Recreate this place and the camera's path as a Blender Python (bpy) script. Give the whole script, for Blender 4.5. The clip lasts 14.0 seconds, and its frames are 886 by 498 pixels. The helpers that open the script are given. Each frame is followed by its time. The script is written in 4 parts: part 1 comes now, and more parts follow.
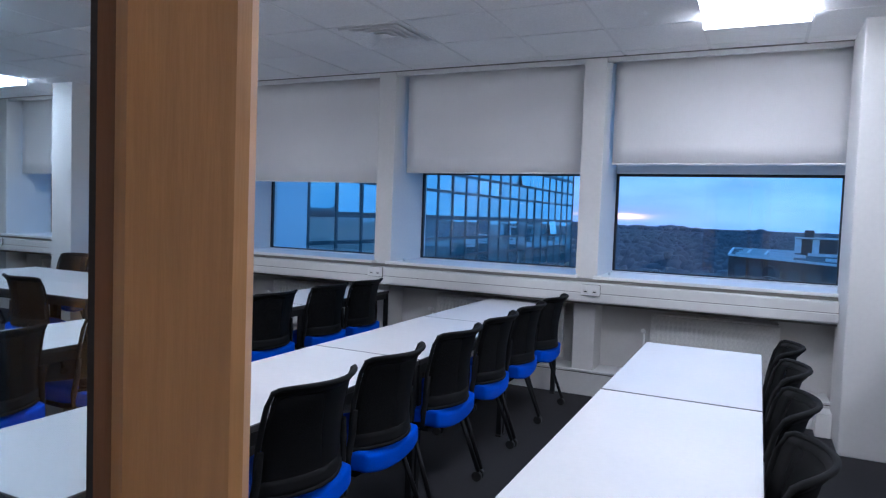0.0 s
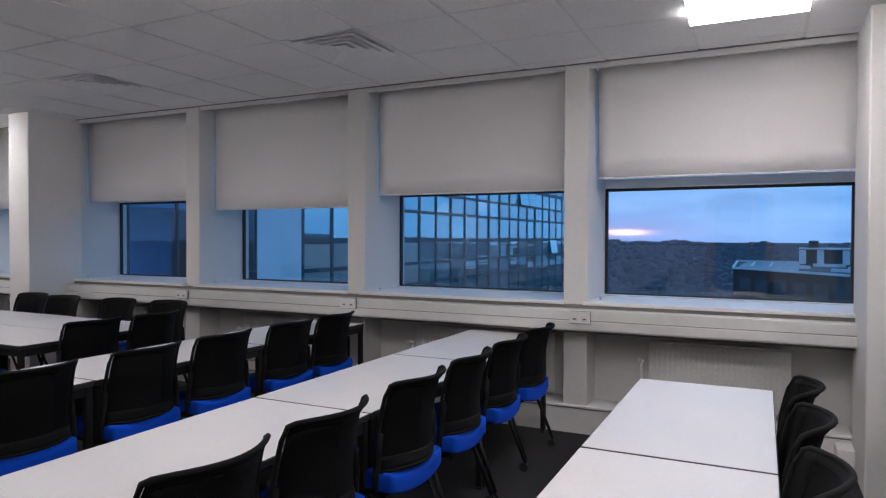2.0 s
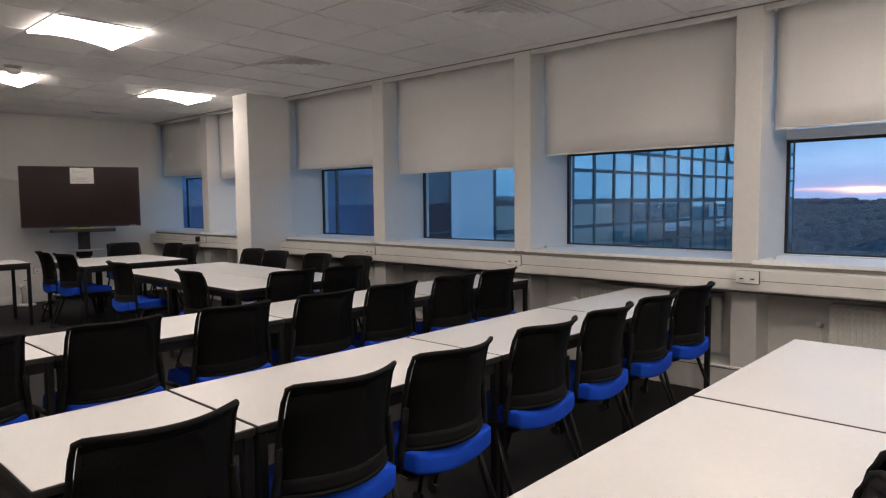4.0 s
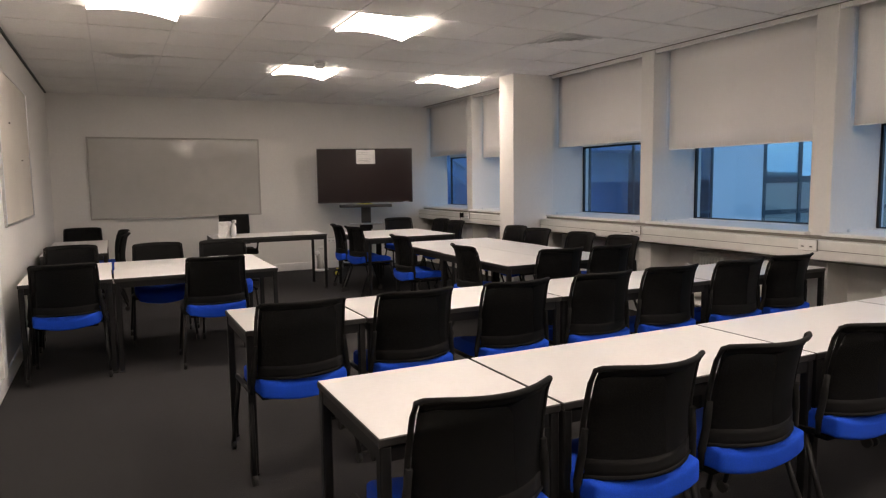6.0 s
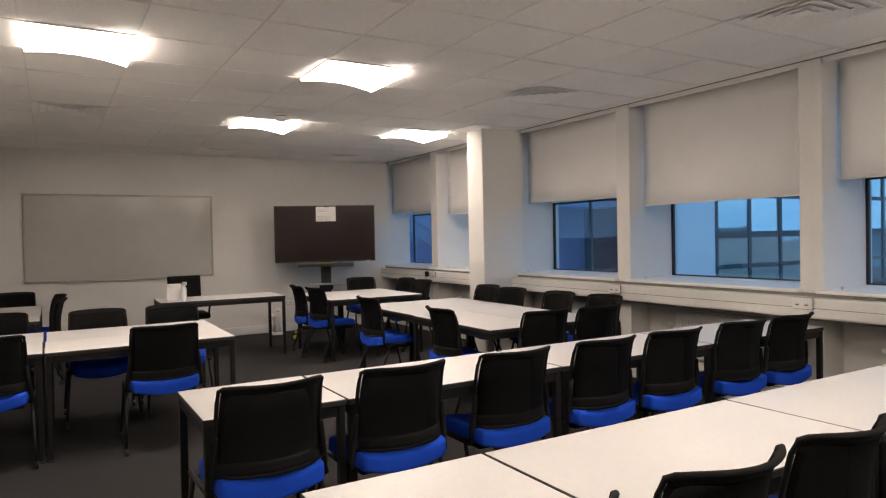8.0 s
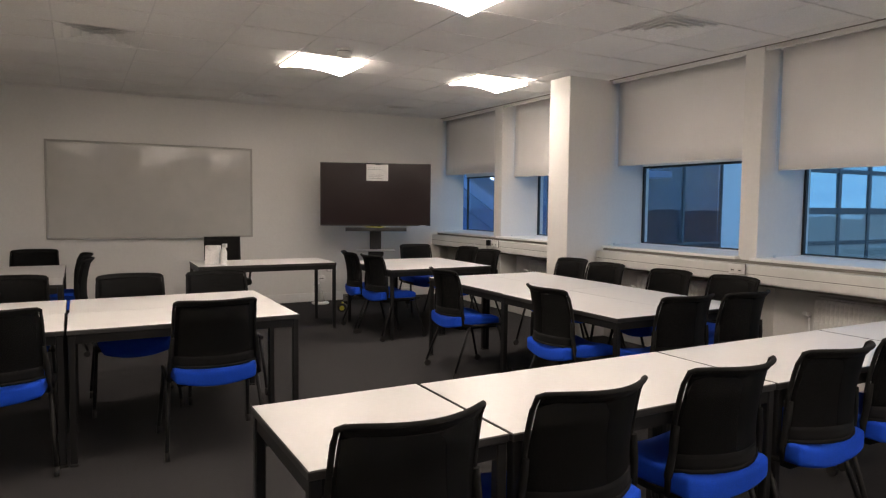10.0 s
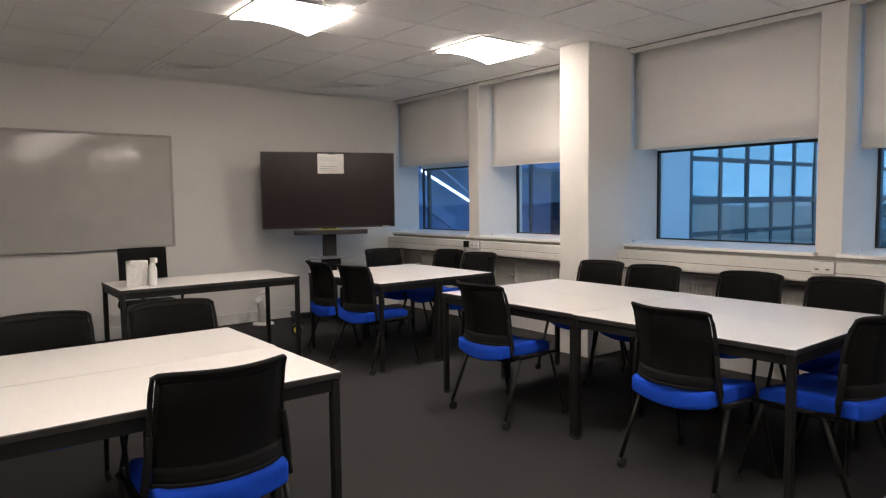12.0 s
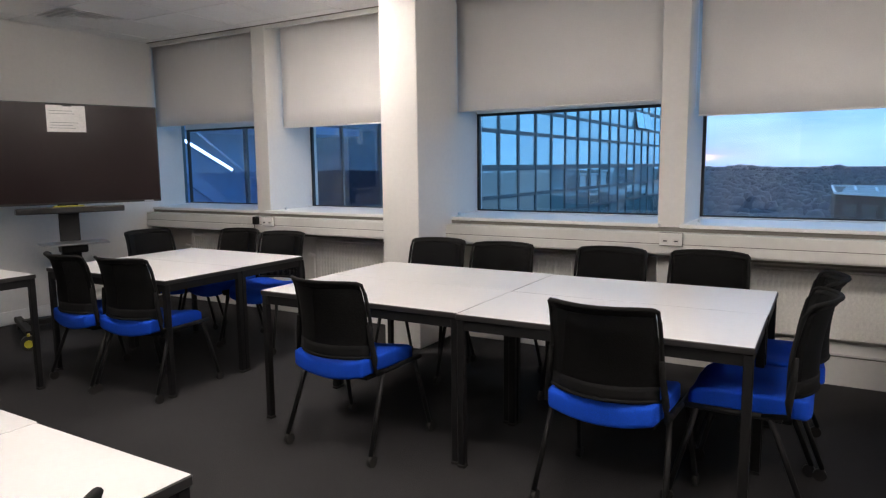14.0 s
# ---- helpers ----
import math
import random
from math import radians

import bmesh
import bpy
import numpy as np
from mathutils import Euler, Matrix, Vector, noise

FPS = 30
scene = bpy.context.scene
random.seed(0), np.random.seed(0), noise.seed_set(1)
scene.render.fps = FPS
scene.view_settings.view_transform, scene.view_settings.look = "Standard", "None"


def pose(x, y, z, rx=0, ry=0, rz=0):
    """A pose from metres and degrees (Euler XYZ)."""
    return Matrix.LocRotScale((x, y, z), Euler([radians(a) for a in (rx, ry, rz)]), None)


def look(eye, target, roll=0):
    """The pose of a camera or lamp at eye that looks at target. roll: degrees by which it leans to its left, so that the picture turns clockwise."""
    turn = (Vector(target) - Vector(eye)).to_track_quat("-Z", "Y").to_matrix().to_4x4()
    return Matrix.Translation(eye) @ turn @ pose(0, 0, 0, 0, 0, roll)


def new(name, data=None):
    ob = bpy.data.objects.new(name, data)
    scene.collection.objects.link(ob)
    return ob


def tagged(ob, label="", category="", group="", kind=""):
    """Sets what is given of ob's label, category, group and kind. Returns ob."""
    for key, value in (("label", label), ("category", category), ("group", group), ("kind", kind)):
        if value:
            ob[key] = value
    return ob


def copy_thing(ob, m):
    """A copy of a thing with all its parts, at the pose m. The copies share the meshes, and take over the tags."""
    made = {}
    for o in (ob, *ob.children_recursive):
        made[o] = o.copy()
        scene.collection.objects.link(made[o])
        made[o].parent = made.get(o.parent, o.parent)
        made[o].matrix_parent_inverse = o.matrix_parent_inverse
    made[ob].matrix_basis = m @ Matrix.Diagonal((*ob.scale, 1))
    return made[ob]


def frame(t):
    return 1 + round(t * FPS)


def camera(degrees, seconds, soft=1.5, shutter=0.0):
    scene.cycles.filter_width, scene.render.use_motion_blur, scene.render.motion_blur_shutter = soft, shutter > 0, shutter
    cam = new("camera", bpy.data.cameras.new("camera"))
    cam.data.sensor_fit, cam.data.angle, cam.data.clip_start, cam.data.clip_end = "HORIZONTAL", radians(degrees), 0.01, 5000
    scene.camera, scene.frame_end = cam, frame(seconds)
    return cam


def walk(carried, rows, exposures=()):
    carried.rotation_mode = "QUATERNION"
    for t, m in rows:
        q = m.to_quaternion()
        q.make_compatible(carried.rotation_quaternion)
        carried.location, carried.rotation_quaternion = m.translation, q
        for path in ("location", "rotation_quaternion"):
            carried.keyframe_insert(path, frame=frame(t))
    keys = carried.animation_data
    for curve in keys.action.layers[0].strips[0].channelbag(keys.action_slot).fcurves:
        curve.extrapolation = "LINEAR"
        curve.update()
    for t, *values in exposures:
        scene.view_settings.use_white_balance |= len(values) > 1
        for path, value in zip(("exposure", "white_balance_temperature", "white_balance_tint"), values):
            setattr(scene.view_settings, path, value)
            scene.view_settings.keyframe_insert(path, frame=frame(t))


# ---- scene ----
cam = camera(67.5, 14.0, soft=1.25)
PATH = [
    (0, (0.042, 0.083, 1.379), (-0.814, 1.888, 1.278), 2.1),
    (0.5, (0.235, 0.209, 1.366), (-0.493, 2.069, 1.271), 1.5),
    (1, (0.255, 0.384, 1.371), (-0.411, 2.268, 1.277), 0.9),
    (1.5, (0.106, 0.522, 1.386), (-0.611, 2.388, 1.317), 0.3),
    (2, (0.041, 0.576, 1.4), (-0.826, 2.378, 1.366), 0.2),
    (2.2, (0.05, 0.573, 1.399), (-0.867, 2.351, 1.374), -0.3),
    (4.3, (0.403, 0.552, 1.374), (-1.036, 1.927, 1.177), -0.5),
    (4.5, (0.403, 0.53, 1.375), (-1.097, 1.834, 1.148), -0.6),
    (5, (0.364, 0.497, 1.373), (-1.307, 1.579, 1.18), -1.6),
    (5.5, (0.351, 0.493, 1.367), (-1.419, 1.402, 1.163), -1.7),
    (6, (0.253, 0.411, 1.386), (-1.529, 1.295, 1.181), -0.8),
    (6.5, (0.145, 0.301, 1.414), (-1.656, 1.162, 1.294), 0.1),
    (7, (0.021, 0.333, 1.389), (-1.748, 1.262, 1.298), -1.2),
    (7.2, (-0.02, 0.372, 1.395), (-1.754, 1.364, 1.31), -2.6),
    (9.3, (-0.819, 0.464, 1.377), (-2.536, 1.49, 1.411), 0.8),
    (9.5, (-0.977, 0.453, 1.37), (-2.699, 1.469, 1.382), 1.2),
    (10, (-1.327, 0.451, 1.357), (-3.074, 1.413, 1.223), 0.6),
    (10.5, (-1.728, 0.431, 1.361), (-3.555, 1.227, 1.191), -1.0),
    (11, (-2.116, 0.317, 1.364), (-3.884, 1.248, 1.275), 0.2),
    (11.5, (-2.541, 0.341, 1.339), (-4.225, 1.414, 1.217), -0.1),
    (12, (-2.95, 0.369, 1.336), (-4.518, 1.601, 1.194), -0.7),
    (12.5, (-3.267, 0.421, 1.378), (-4.654, 1.853, 1.215), -1.1),
    (13, (-3.492, 0.567, 1.372), (-4.638, 2.194, 1.177), -1.5),
    (13.5, (-3.738, 0.59, 1.371), (-4.693, 2.334, 1.158), -1.4),
    (14, (-3.982, 0.697, 1.345), (-4.984, 2.41, 1.098), -0.6),
]
EXPOSURES = [
    (0.0, 0.12, 5150, 16), (1.0, -0.02, 5550, 17), (2.2, -0.15, 6150, 19), (4.3, 0.06, 7100, 18), (5.5, 0.24, 7250, 19), (6.5, 0.48, 7550, 20),
    (9.5, 0.45, 7400, 18), (11.0, 0.52, 7300, 18), (12.5, 0.56, 7100, 17), (13.5, 0.58, 6800, 17), (14.0, 0.58, 6750, 16),
]
walk(cam, [(t, look(eye, target, roll)) for t, eye, target, roll in PATH], EXPOSURES)

# ---- world and light ----
world = bpy.data.worlds.new("dusk_sky")
scene.world = world
world.use_nodes = True
wn = world.node_tree
wbg = wn.nodes["Background"]
sky = wn.nodes.new("ShaderNodeTexSky")
sky.sky_type = "NISHITA"
sky.sun_disc = False
sky.sun_elevation = radians(1.5)
sky.sun_rotation = radians(-10)
sky.air_density = 1.6
sky.dust_density = 0.6
sky.ozone_density = 5.0
veil = wn.nodes.new("ShaderNodeMixRGB")
veil.blend_type = "MIX"
veil.inputs[0].default_value = 0.80
cloud_at = wn.nodes.new("ShaderNodeTexCoord")
cloud_map = wn.nodes.new("ShaderNodeMapping")
cloud_map.inputs["Scale"].default_value = (3.0, 3.0, 16.0)
cloud = wn.nodes.new("ShaderNodeTexNoise")
cloud.inputs["Scale"].default_value = 1.6
cloud.inputs["Detail"].default_value = 5
cloud_tint = wn.nodes.new("ShaderNodeValToRGB")
cloud_tint.color_ramp.elements[0].position = 0.36
cloud_tint.color_ramp.elements[0].color = (0.15, 0.44, 0.84, 1)
cloud_tint.color_ramp.elements[1].position = 0.66
cloud_tint.color_ramp.elements[1].color = (0.27, 0.61, 1.0, 1)
cloud_gain = wn.nodes.new("ShaderNodeVectorMath")
cloud_gain.operation = "SCALE"
cloud_gain.inputs["Scale"].default_value = 6.2
wn.links.new(cloud_at.outputs["Generated"], cloud_map.inputs[0])
wn.links.new(cloud_map.outputs[0], cloud.inputs[0])
wn.links.new(cloud.outputs[0], cloud_tint.inputs[0])
wn.links.new(cloud_tint.outputs[0], cloud_gain.inputs[0])
wn.links.new(cloud_gain.outputs[0], veil.inputs[2])
wn.links.new(sky.outputs[0], veil.inputs[1])
wn.links.new(veil.outputs[0], wbg.inputs[0])
wbg.inputs[1].default_value = 0.24

LAMP_GLOW = 17.3

# ---- materials ----


def node_mat(name):
    m = bpy.data.materials.new(name)
    m.use_nodes = True
    return m, m.node_tree, m.node_tree.nodes["Principled BSDF"]


def surface(name, colour, rough=0.6, metal=0.0, fine=60.0, fine_amt=0.1, coarse=1.2, coarse_amt=0.12,
            bump=0.1, bump_scale=200.0, stretch=(1, 1, 1), vary=0.0, spec=0.5):
    """A painted, plastic, cloth or wood surface: colour changed by a fine and a coarse noise, with a bump."""
    m, nt, bsdf = node_mat(name)
    tc = nt.nodes.new("ShaderNodeTexCoord")
    mp = nt.nodes.new("ShaderNodeMapping")
    mp.inputs["Scale"].default_value = stretch
    nt.links.new(tc.outputs["Object"], mp.inputs[0])
    a = nt.nodes.new("ShaderNodeTexNoise")
    a.inputs["Scale"].default_value = fine
    a.inputs["Detail"].default_value = 4
    b = nt.nodes.new("ShaderNodeTexNoise")
    b.inputs["Scale"].default_value = coarse
    b.inputs["Detail"].default_value = 5
    nt.links.new(mp.outputs[0], a.inputs[0])
    nt.links.new(mp.outputs[0], b.inputs[0])
    ra = nt.nodes.new("ShaderNodeMapRange")
    ra.inputs[1].default_value, ra.inputs[2].default_value = 0.25, 0.75
    ra.inputs[3].default_value, ra.inputs[4].default_value = 1 - fine_amt, 1 + fine_amt
    rb = nt.nodes.new("ShaderNodeMapRange")
    rb.inputs[1].default_value, rb.inputs[2].default_value = 0.3, 0.7
    rb.inputs[3].default_value, rb.inputs[4].default_value = 1 - coarse_amt, 1 + coarse_amt
    nt.links.new(a.outputs[0], ra.inputs[0])
    nt.links.new(b.outputs[0], rb.inputs[0])
    mul = nt.nodes.new("ShaderNodeMath")
    mul.operation = "MULTIPLY"
    nt.links.new(ra.outputs[0], mul.inputs[0])
    nt.links.new(rb.outputs[0], mul.inputs[1])
    last = mul
    if vary:
        oi = nt.nodes.new("ShaderNodeObjectInfo")
        rv = nt.nodes.new("ShaderNodeMapRange")
        rv.inputs[3].default_value, rv.inputs[4].default_value = 1 - vary, 1 + vary
        nt.links.new(oi.outputs["Random"], rv.inputs[0])
        m2 = nt.nodes.new("ShaderNodeMath")
        m2.operation = "MULTIPLY"
        nt.links.new(last.outputs[0], m2.inputs[0])
        nt.links.new(rv.outputs[0], m2.inputs[1])
        last = m2
    vm = nt.nodes.new("ShaderNodeVectorMath")
    vm.operation = "SCALE"
    vm.inputs[0].default_value = colour
    nt.links.new(last.outputs[0], vm.inputs["Scale"])
    nt.links.new(vm.outputs[0], bsdf.inputs["Base Color"])
    bsdf.inputs["Metallic"].default_value = metal
    bsdf.inputs["Specular IOR Level"].default_value = spec
    rr = nt.nodes.new("ShaderNodeMapRange")
    rr.inputs[1].default_value, rr.inputs[2].default_value = 0.3, 0.7
    rr.inputs[3].default_value, rr.inputs[4].default_value = max(rough - 0.07, 0.02), min(rough + 0.07, 1)
    nt.links.new(b.outputs[0], rr.inputs[0])
    nt.links.new(rr.outputs[0], bsdf.inputs["Roughness"])
    if bump:
        c = nt.nodes.new("ShaderNodeTexNoise")
        c.inputs["Scale"].default_value = bump_scale
        c.inputs["Detail"].default_value = 3
        nt.links.new(mp.outputs[0], c.inputs[0])
        bp = nt.nodes.new("ShaderNodeBump")
        bp.inputs["Strength"].default_value = bump
        bp.inputs["Distance"].default_value = 0.004
        nt.links.new(c.outputs[0], bp.inputs["Height"])
        nt.links.new(bp.outputs[0], bsdf.inputs["Normal"])
    return m


def emitter(name, colour, strength):
    m = bpy.data.materials.new(name)
    m.use_nodes = True
    nt = m.node_tree
    nt.nodes.remove(nt.nodes["Principled BSDF"])
    e = nt.nodes.new("ShaderNodeEmission")
    e.inputs[0].default_value = (*colour, 1)
    e.inputs[1].default_value = strength
    nt.links.new(e.outputs[0], nt.nodes["Material Output"].inputs[0])
    return m


def pane_glass(name, tint, base_gloss=0.06):
    """Thin window glass: clear, with a Fresnel reflection."""
    m = bpy.data.materials.new(name)
    m.use_nodes = True
    nt = m.node_tree
    nt.nodes.remove(nt.nodes["Principled BSDF"])
    t = nt.nodes.new("ShaderNodeBsdfTransparent")
    t.inputs[0].default_value = (*tint, 1)
    g = nt.nodes.new("ShaderNodeBsdfGlossy")
    g.inputs["Roughness"].default_value = 0.01
    lw = nt.nodes.new("ShaderNodeLayerWeight")
    lw.inputs[0].default_value = 0.5
    pw = nt.nodes.new("ShaderNodeMath")
    pw.operation = "POWER"
    pw.inputs[1].default_value = 4.0
    nt.links.new(lw.outputs["Facing"], pw.inputs[0])
    f = nt.nodes.new("ShaderNodeMapRange")
    f.inputs[3].default_value, f.inputs[4].default_value = base_gloss, 0.85
    nt.links.new(pw.outputs[0], f.inputs[0])
    mx = nt.nodes.new("ShaderNodeMixShader")
    nt.links.new(f.outputs[0], mx.inputs[0])
    nt.links.new(t.outputs[0], mx.inputs[1])
    nt.links.new(g.outputs[0], mx.inputs[2])
    nt.links.new(mx.outputs[0], nt.nodes["Material Output"].inputs[0])
    return m


def mesh_fabric(name, colour, open_share):
    """Woven chair mesh: dark threads with holes between them."""
    m, nt, bsdf = node_mat(name)
    bsdf.inputs["Base Color"].default_value = (*colour, 1)
    bsdf.inputs["Roughness"].default_value = 0.8
    bsdf.inputs["Specular IOR Level"].default_value = 0.15
    bsdf.inputs["Alpha"].default_value = 1 - open_share
    return m


M_WALL = surface("wall_paint", (0.69, 0.675, 0.645), 0.7, fine=35, fine_amt=0.025, coarse=0.7, coarse_amt=0.05, bump=0.12, bump_scale=160)
M_TRIM = surface("white_gloss_paint", (0.76, 0.75, 0.73), 0.4, fine=30, fine_amt=0.03, coarse=1.5, coarse_amt=0.06, bump=0.05)
M_TRUNK = surface("trunking_plastic", (0.70, 0.69, 0.66), 0.42, fine=20, fine_amt=0.03, coarse=1.2, coarse_amt=0.06, bump=0.03)
M_TILE = surface("mineral_fibre_tile", (0.77, 0.76, 0.74), 0.9, fine=110, fine_amt=0.09, coarse=0.9, coarse_amt=0.06, bump=0.5, bump_scale=130)
M_GRID = surface("ceiling_grid_metal", (0.68, 0.67, 0.65), 0.45, coarse_amt=0.05, bump=0.0)
M_VOID = surface("ceiling_void_dark", (0.10, 0.10, 0.10), 0.9, bump=0.0)
M_CARPET = surface("charcoal_carpet", (0.032, 0.031, 0.032), 0.95, fine=180, fine_amt=0.4, coarse=1.1, coarse_amt=0.18, bump=0.9, bump_scale=260, spec=0.2)
M_TOP = surface("white_laminate", (0.66, 0.65, 0.64), 0.38, fine=45, fine_amt=0.02, coarse=2.0, coarse_amt=0.04, bump=0.04, bump_scale=350, vary=0.02)
M_EDGE = surface("black_table_edging", (0.018, 0.017, 0.017), 0.5, bump=0.05)
M_STEEL = surface("black_powder_coat", (0.010, 0.010, 0.0105), 0.5, fine=90, fine_amt=0.1, coarse_amt=0.15, bump=0.1, spec=0.25)
M_PLASTIC = surface("black_chair_plastic", (0.005, 0.005, 0.005), 0.88, fine=120, fine_amt=0.12, bump=0.15, bump_scale=300, spec=0.25)
M_MESH = mesh_fabric("black_chair_mesh", (0.004, 0.004, 0.004), 0.05)
M_BLUE = surface("royal_blue_fabric", (0.002, 0.066, 0.54), 0.9, fine=240, fine_amt=0.18, coarse=7, coarse_amt=0.1, bump=0.5, bump_scale=420, vary=0.05, spec=0.25)
M_RUBBER = surface("castor_rubber", (0.014, 0.013, 0.012), 0.6, bump=0.0)
M_BLIND = surface("roller_blind_fabric", (0.77, 0.755, 0.74), 0.9, fine=170, fine_amt=0.04, coarse=0.8, coarse_amt=0.06, bump=0.25, bump_scale=380)
M_ALU = surface("brushed_aluminium", (0.62, 0.62, 0.62), 0.35, metal=1.0, coarse_amt=0.06, bump=0.03)
M_GASKET = surface("window_gasket", (0.015, 0.016, 0.018), 0.5, bump=0.0)
M_GLASS = pane_glass("window_glass", (0.86, 0.93, 0.97))
M_BOARD = surface("whiteboard_enamel", (0.47, 0.46, 0.43), 0.10, fine=6, fine_amt=0.03, coarse=1.4, coarse_amt=0.06, bump=0.0)
M_BOARDFRAME = surface("grey_board_trim", (0.36, 0.35, 0.32), 0.45, bump=0.0)
M_PIN = surface("beige_pinboard_fabric", (0.52, 0.49, 0.44), 0.9, fine=150, fine_amt=0.08, coarse=1.5, coarse_amt=0.07, bump=0.3, bump_scale=300)
M_SCREEN = surface("dark_display_glass", (0.016, 0.008, 0.009), 0.22, coarse_amt=0.03, fine_amt=0.0, bump=0.0, spec=0.35)
M_BEZEL = surface("display_bezel", (0.012, 0.012, 0.013), 0.35, bump=0.0)
M_PAPER = surface("white_paper", (0.78, 0.77, 0.75), 0.8, bump=0.05)
M_INK = surface("printed_grey_text", (0.25, 0.25, 0.26), 0.8, bump=0.0)
M_WOOD = surface("beech_veneer", (0.55, 0.28, 0.095), 0.42, fine=55, fine_amt=0.10, coarse=3.0, coarse_amt=0.14, bump=0.08, bump_scale=120, stretch=(5, 5, 0.35))
# bead wood darkened in colour to give the shade on its bevel
M_BEAD = surface("hardwood_bead_shaded", (0.20, 0.090, 0.035), 0.45, fine=55, fine_amt=0.1, coarse=3.0, coarse_amt=0.15, bump=0.06, stretch=(5, 5, 0.35))
M_RAD = surface("radiator_enamel", (0.80, 0.79, 0.75), 0.45, coarse=2.5, coarse_amt=0.06, bump=0.03)
# dark tan for joints and cardboard; also paints shade under sill, trunking and lid
M_DARKSHADE = surface("dark_tan_and_shade", (0.20, 0.19, 0.17), 0.8, bump=0.0)
M_YELLOW = surface("yellow_plastic", (0.55, 0.50, 0.05), 0.45, bump=0.0)
M_GRILLE = surface("vent_grille", (0.80, 0.79, 0.77), 0.7, coarse_amt=0.08, bump=0.0)
M_VENTBACK = surface("vent_backing", (0.76, 0.75, 0.74), 0.8, bump=0.0)
M_LAMP = emitter("lamp_diffuser", (1.0, 0.955, 0.89), LAMP_GLOW)

# ---- mesh helpers ----


def box_bm(x0, y0, z0, x1, y1, z1, bevel=0.0, seg=1, bm=None):
    bm = bm or bmesh.new()
    made = bmesh.ops.create_cube(bm, size=1.0)
    bmesh.ops.scale(bm, vec=(x1 - x0, y1 - y0, z1 - z0), verts=made["verts"])
    bmesh.ops.translate(bm, vec=((x0 + x1) / 2, (y0 + y1) / 2, (z0 + z1) / 2), verts=made["verts"])
    if bevel:
        edges = list({e for v in made["verts"] for e in v.link_edges})
        bmesh.ops.bevel(bm, geom=edges, offset=bevel, segments=seg, affect="EDGES", profile=0.6)
    return bm


def tube_bm(points, radius, sides=8, bm=None, caps=True):
    """A round tube along points; radius may be a number or a list."""
    bm = bm or bmesh.new()
    pts = [Vector(p) for p in points]
    rad = radius if isinstance(radius, (list, tuple)) else [radius] * len(pts)
    rings = []
    for i, p in enumerate(pts):
        d = (pts[min(i + 1, len(pts) - 1)] - pts[max(i - 1, 0)]).normalized()
        up = Vector((0, 0, 1)) if abs(d.z) < 0.9 else Vector((1, 0, 0))
        u = d.cross(up).normalized()
        v = d.cross(u)
        rings.append([bm.verts.new(p + rad[i] * (math.cos(a) * u + math.sin(a) * v)) for a in [2 * math.pi * k / sides for k in range(sides)]])
    for r0, r1 in zip(rings, rings[1:]):
        for k in range(sides):
            f = bm.faces.new((r0[k], r0[(k + 1) % sides], r1[(k + 1) % sides], r1[k]))
            f.smooth = True
    if caps:
        bm.faces.new(rings[0][::-1])
        bm.faces.new(rings[-1])
    return bm


def slab_bm(fn, nu, nv, thick, bm=None):
    """A curved sheet of a thickness: fn(u, v) gives (place, normal) for u, v from 0 to 1."""
    bm = bm or bmesh.new()
    sides = []
    for s in (0.5, -0.5):
        grid = []
        for i in range(nu + 1):
            row = []
            for j in range(nv + 1):
                p, n = fn(i / nu, j / nv)
                row.append(bm.verts.new(Vector(p) + s * thick * Vector(n)))
            grid.append(row)
        sides.append(grid)
    a, b = sides
    for i in range(nu):
        for j in range(nv):
            bm.faces.new((a[i][j], a[i + 1][j], a[i + 1][j + 1], a[i][j + 1])).smooth = True
            bm.faces.new((b[i][j], b[i][j + 1], b[i + 1][j + 1], b[i + 1][j])).smooth = True
    for i in range(nu):
        bm.faces.new((a[i][0], b[i][0], b[i + 1][0], a[i + 1][0]))
        bm.faces.new((a[i][nv], a[i + 1][nv], b[i + 1][nv], b[i][nv]))
    for j in range(nv):
        bm.faces.new((a[0][j], a[0][j + 1], b[0][j + 1], b[0][j]))
        bm.faces.new((a[nu][j], b[nu][j], b[nu][j + 1], a[nu][j + 1]))
    return bm


def finish(name, bm, material):
    bmesh.ops.recalc_face_normals(bm, faces=bm.faces)
    me = bpy.data.meshes.new(name)
    bm.to_mesh(me)
    bm.free()
    for m in material if isinstance(material, (list, tuple)) else [material]:
        me.materials.append(m)
    return new(name, me)


def part(name, bm, material, parent, label=""):
    ob = finish(name, bm, material)
    ob.parent = parent
    if label:
        ob["label"] = label
    return ob


def share(name, source, parent, place):
    """Another part on the same mesh."""
    ob = new(name, source.data)
    ob.parent = parent
    ob.matrix_basis = place
    return ob


def base(name, label, category, group="", kind=""):
    return tagged(new(name), label, category, group, kind)


def structure(name, bm, material, label, category):
    return tagged(finish(name, bm, material), label, category, kind="structure")


# ---- the room ----
X0, X1, Y0, Y1, H = -10.18, 4.343, -0.32, 5.28, 2.64
GLASS_Y, SILL, HEAD, PITCH = 5.88, 0.955, 1.79, 1.865
LEFT = [-1.252 - PITCH * k for k in range(-2, 6)]      # left faces of the mullions
MULL = 0.172

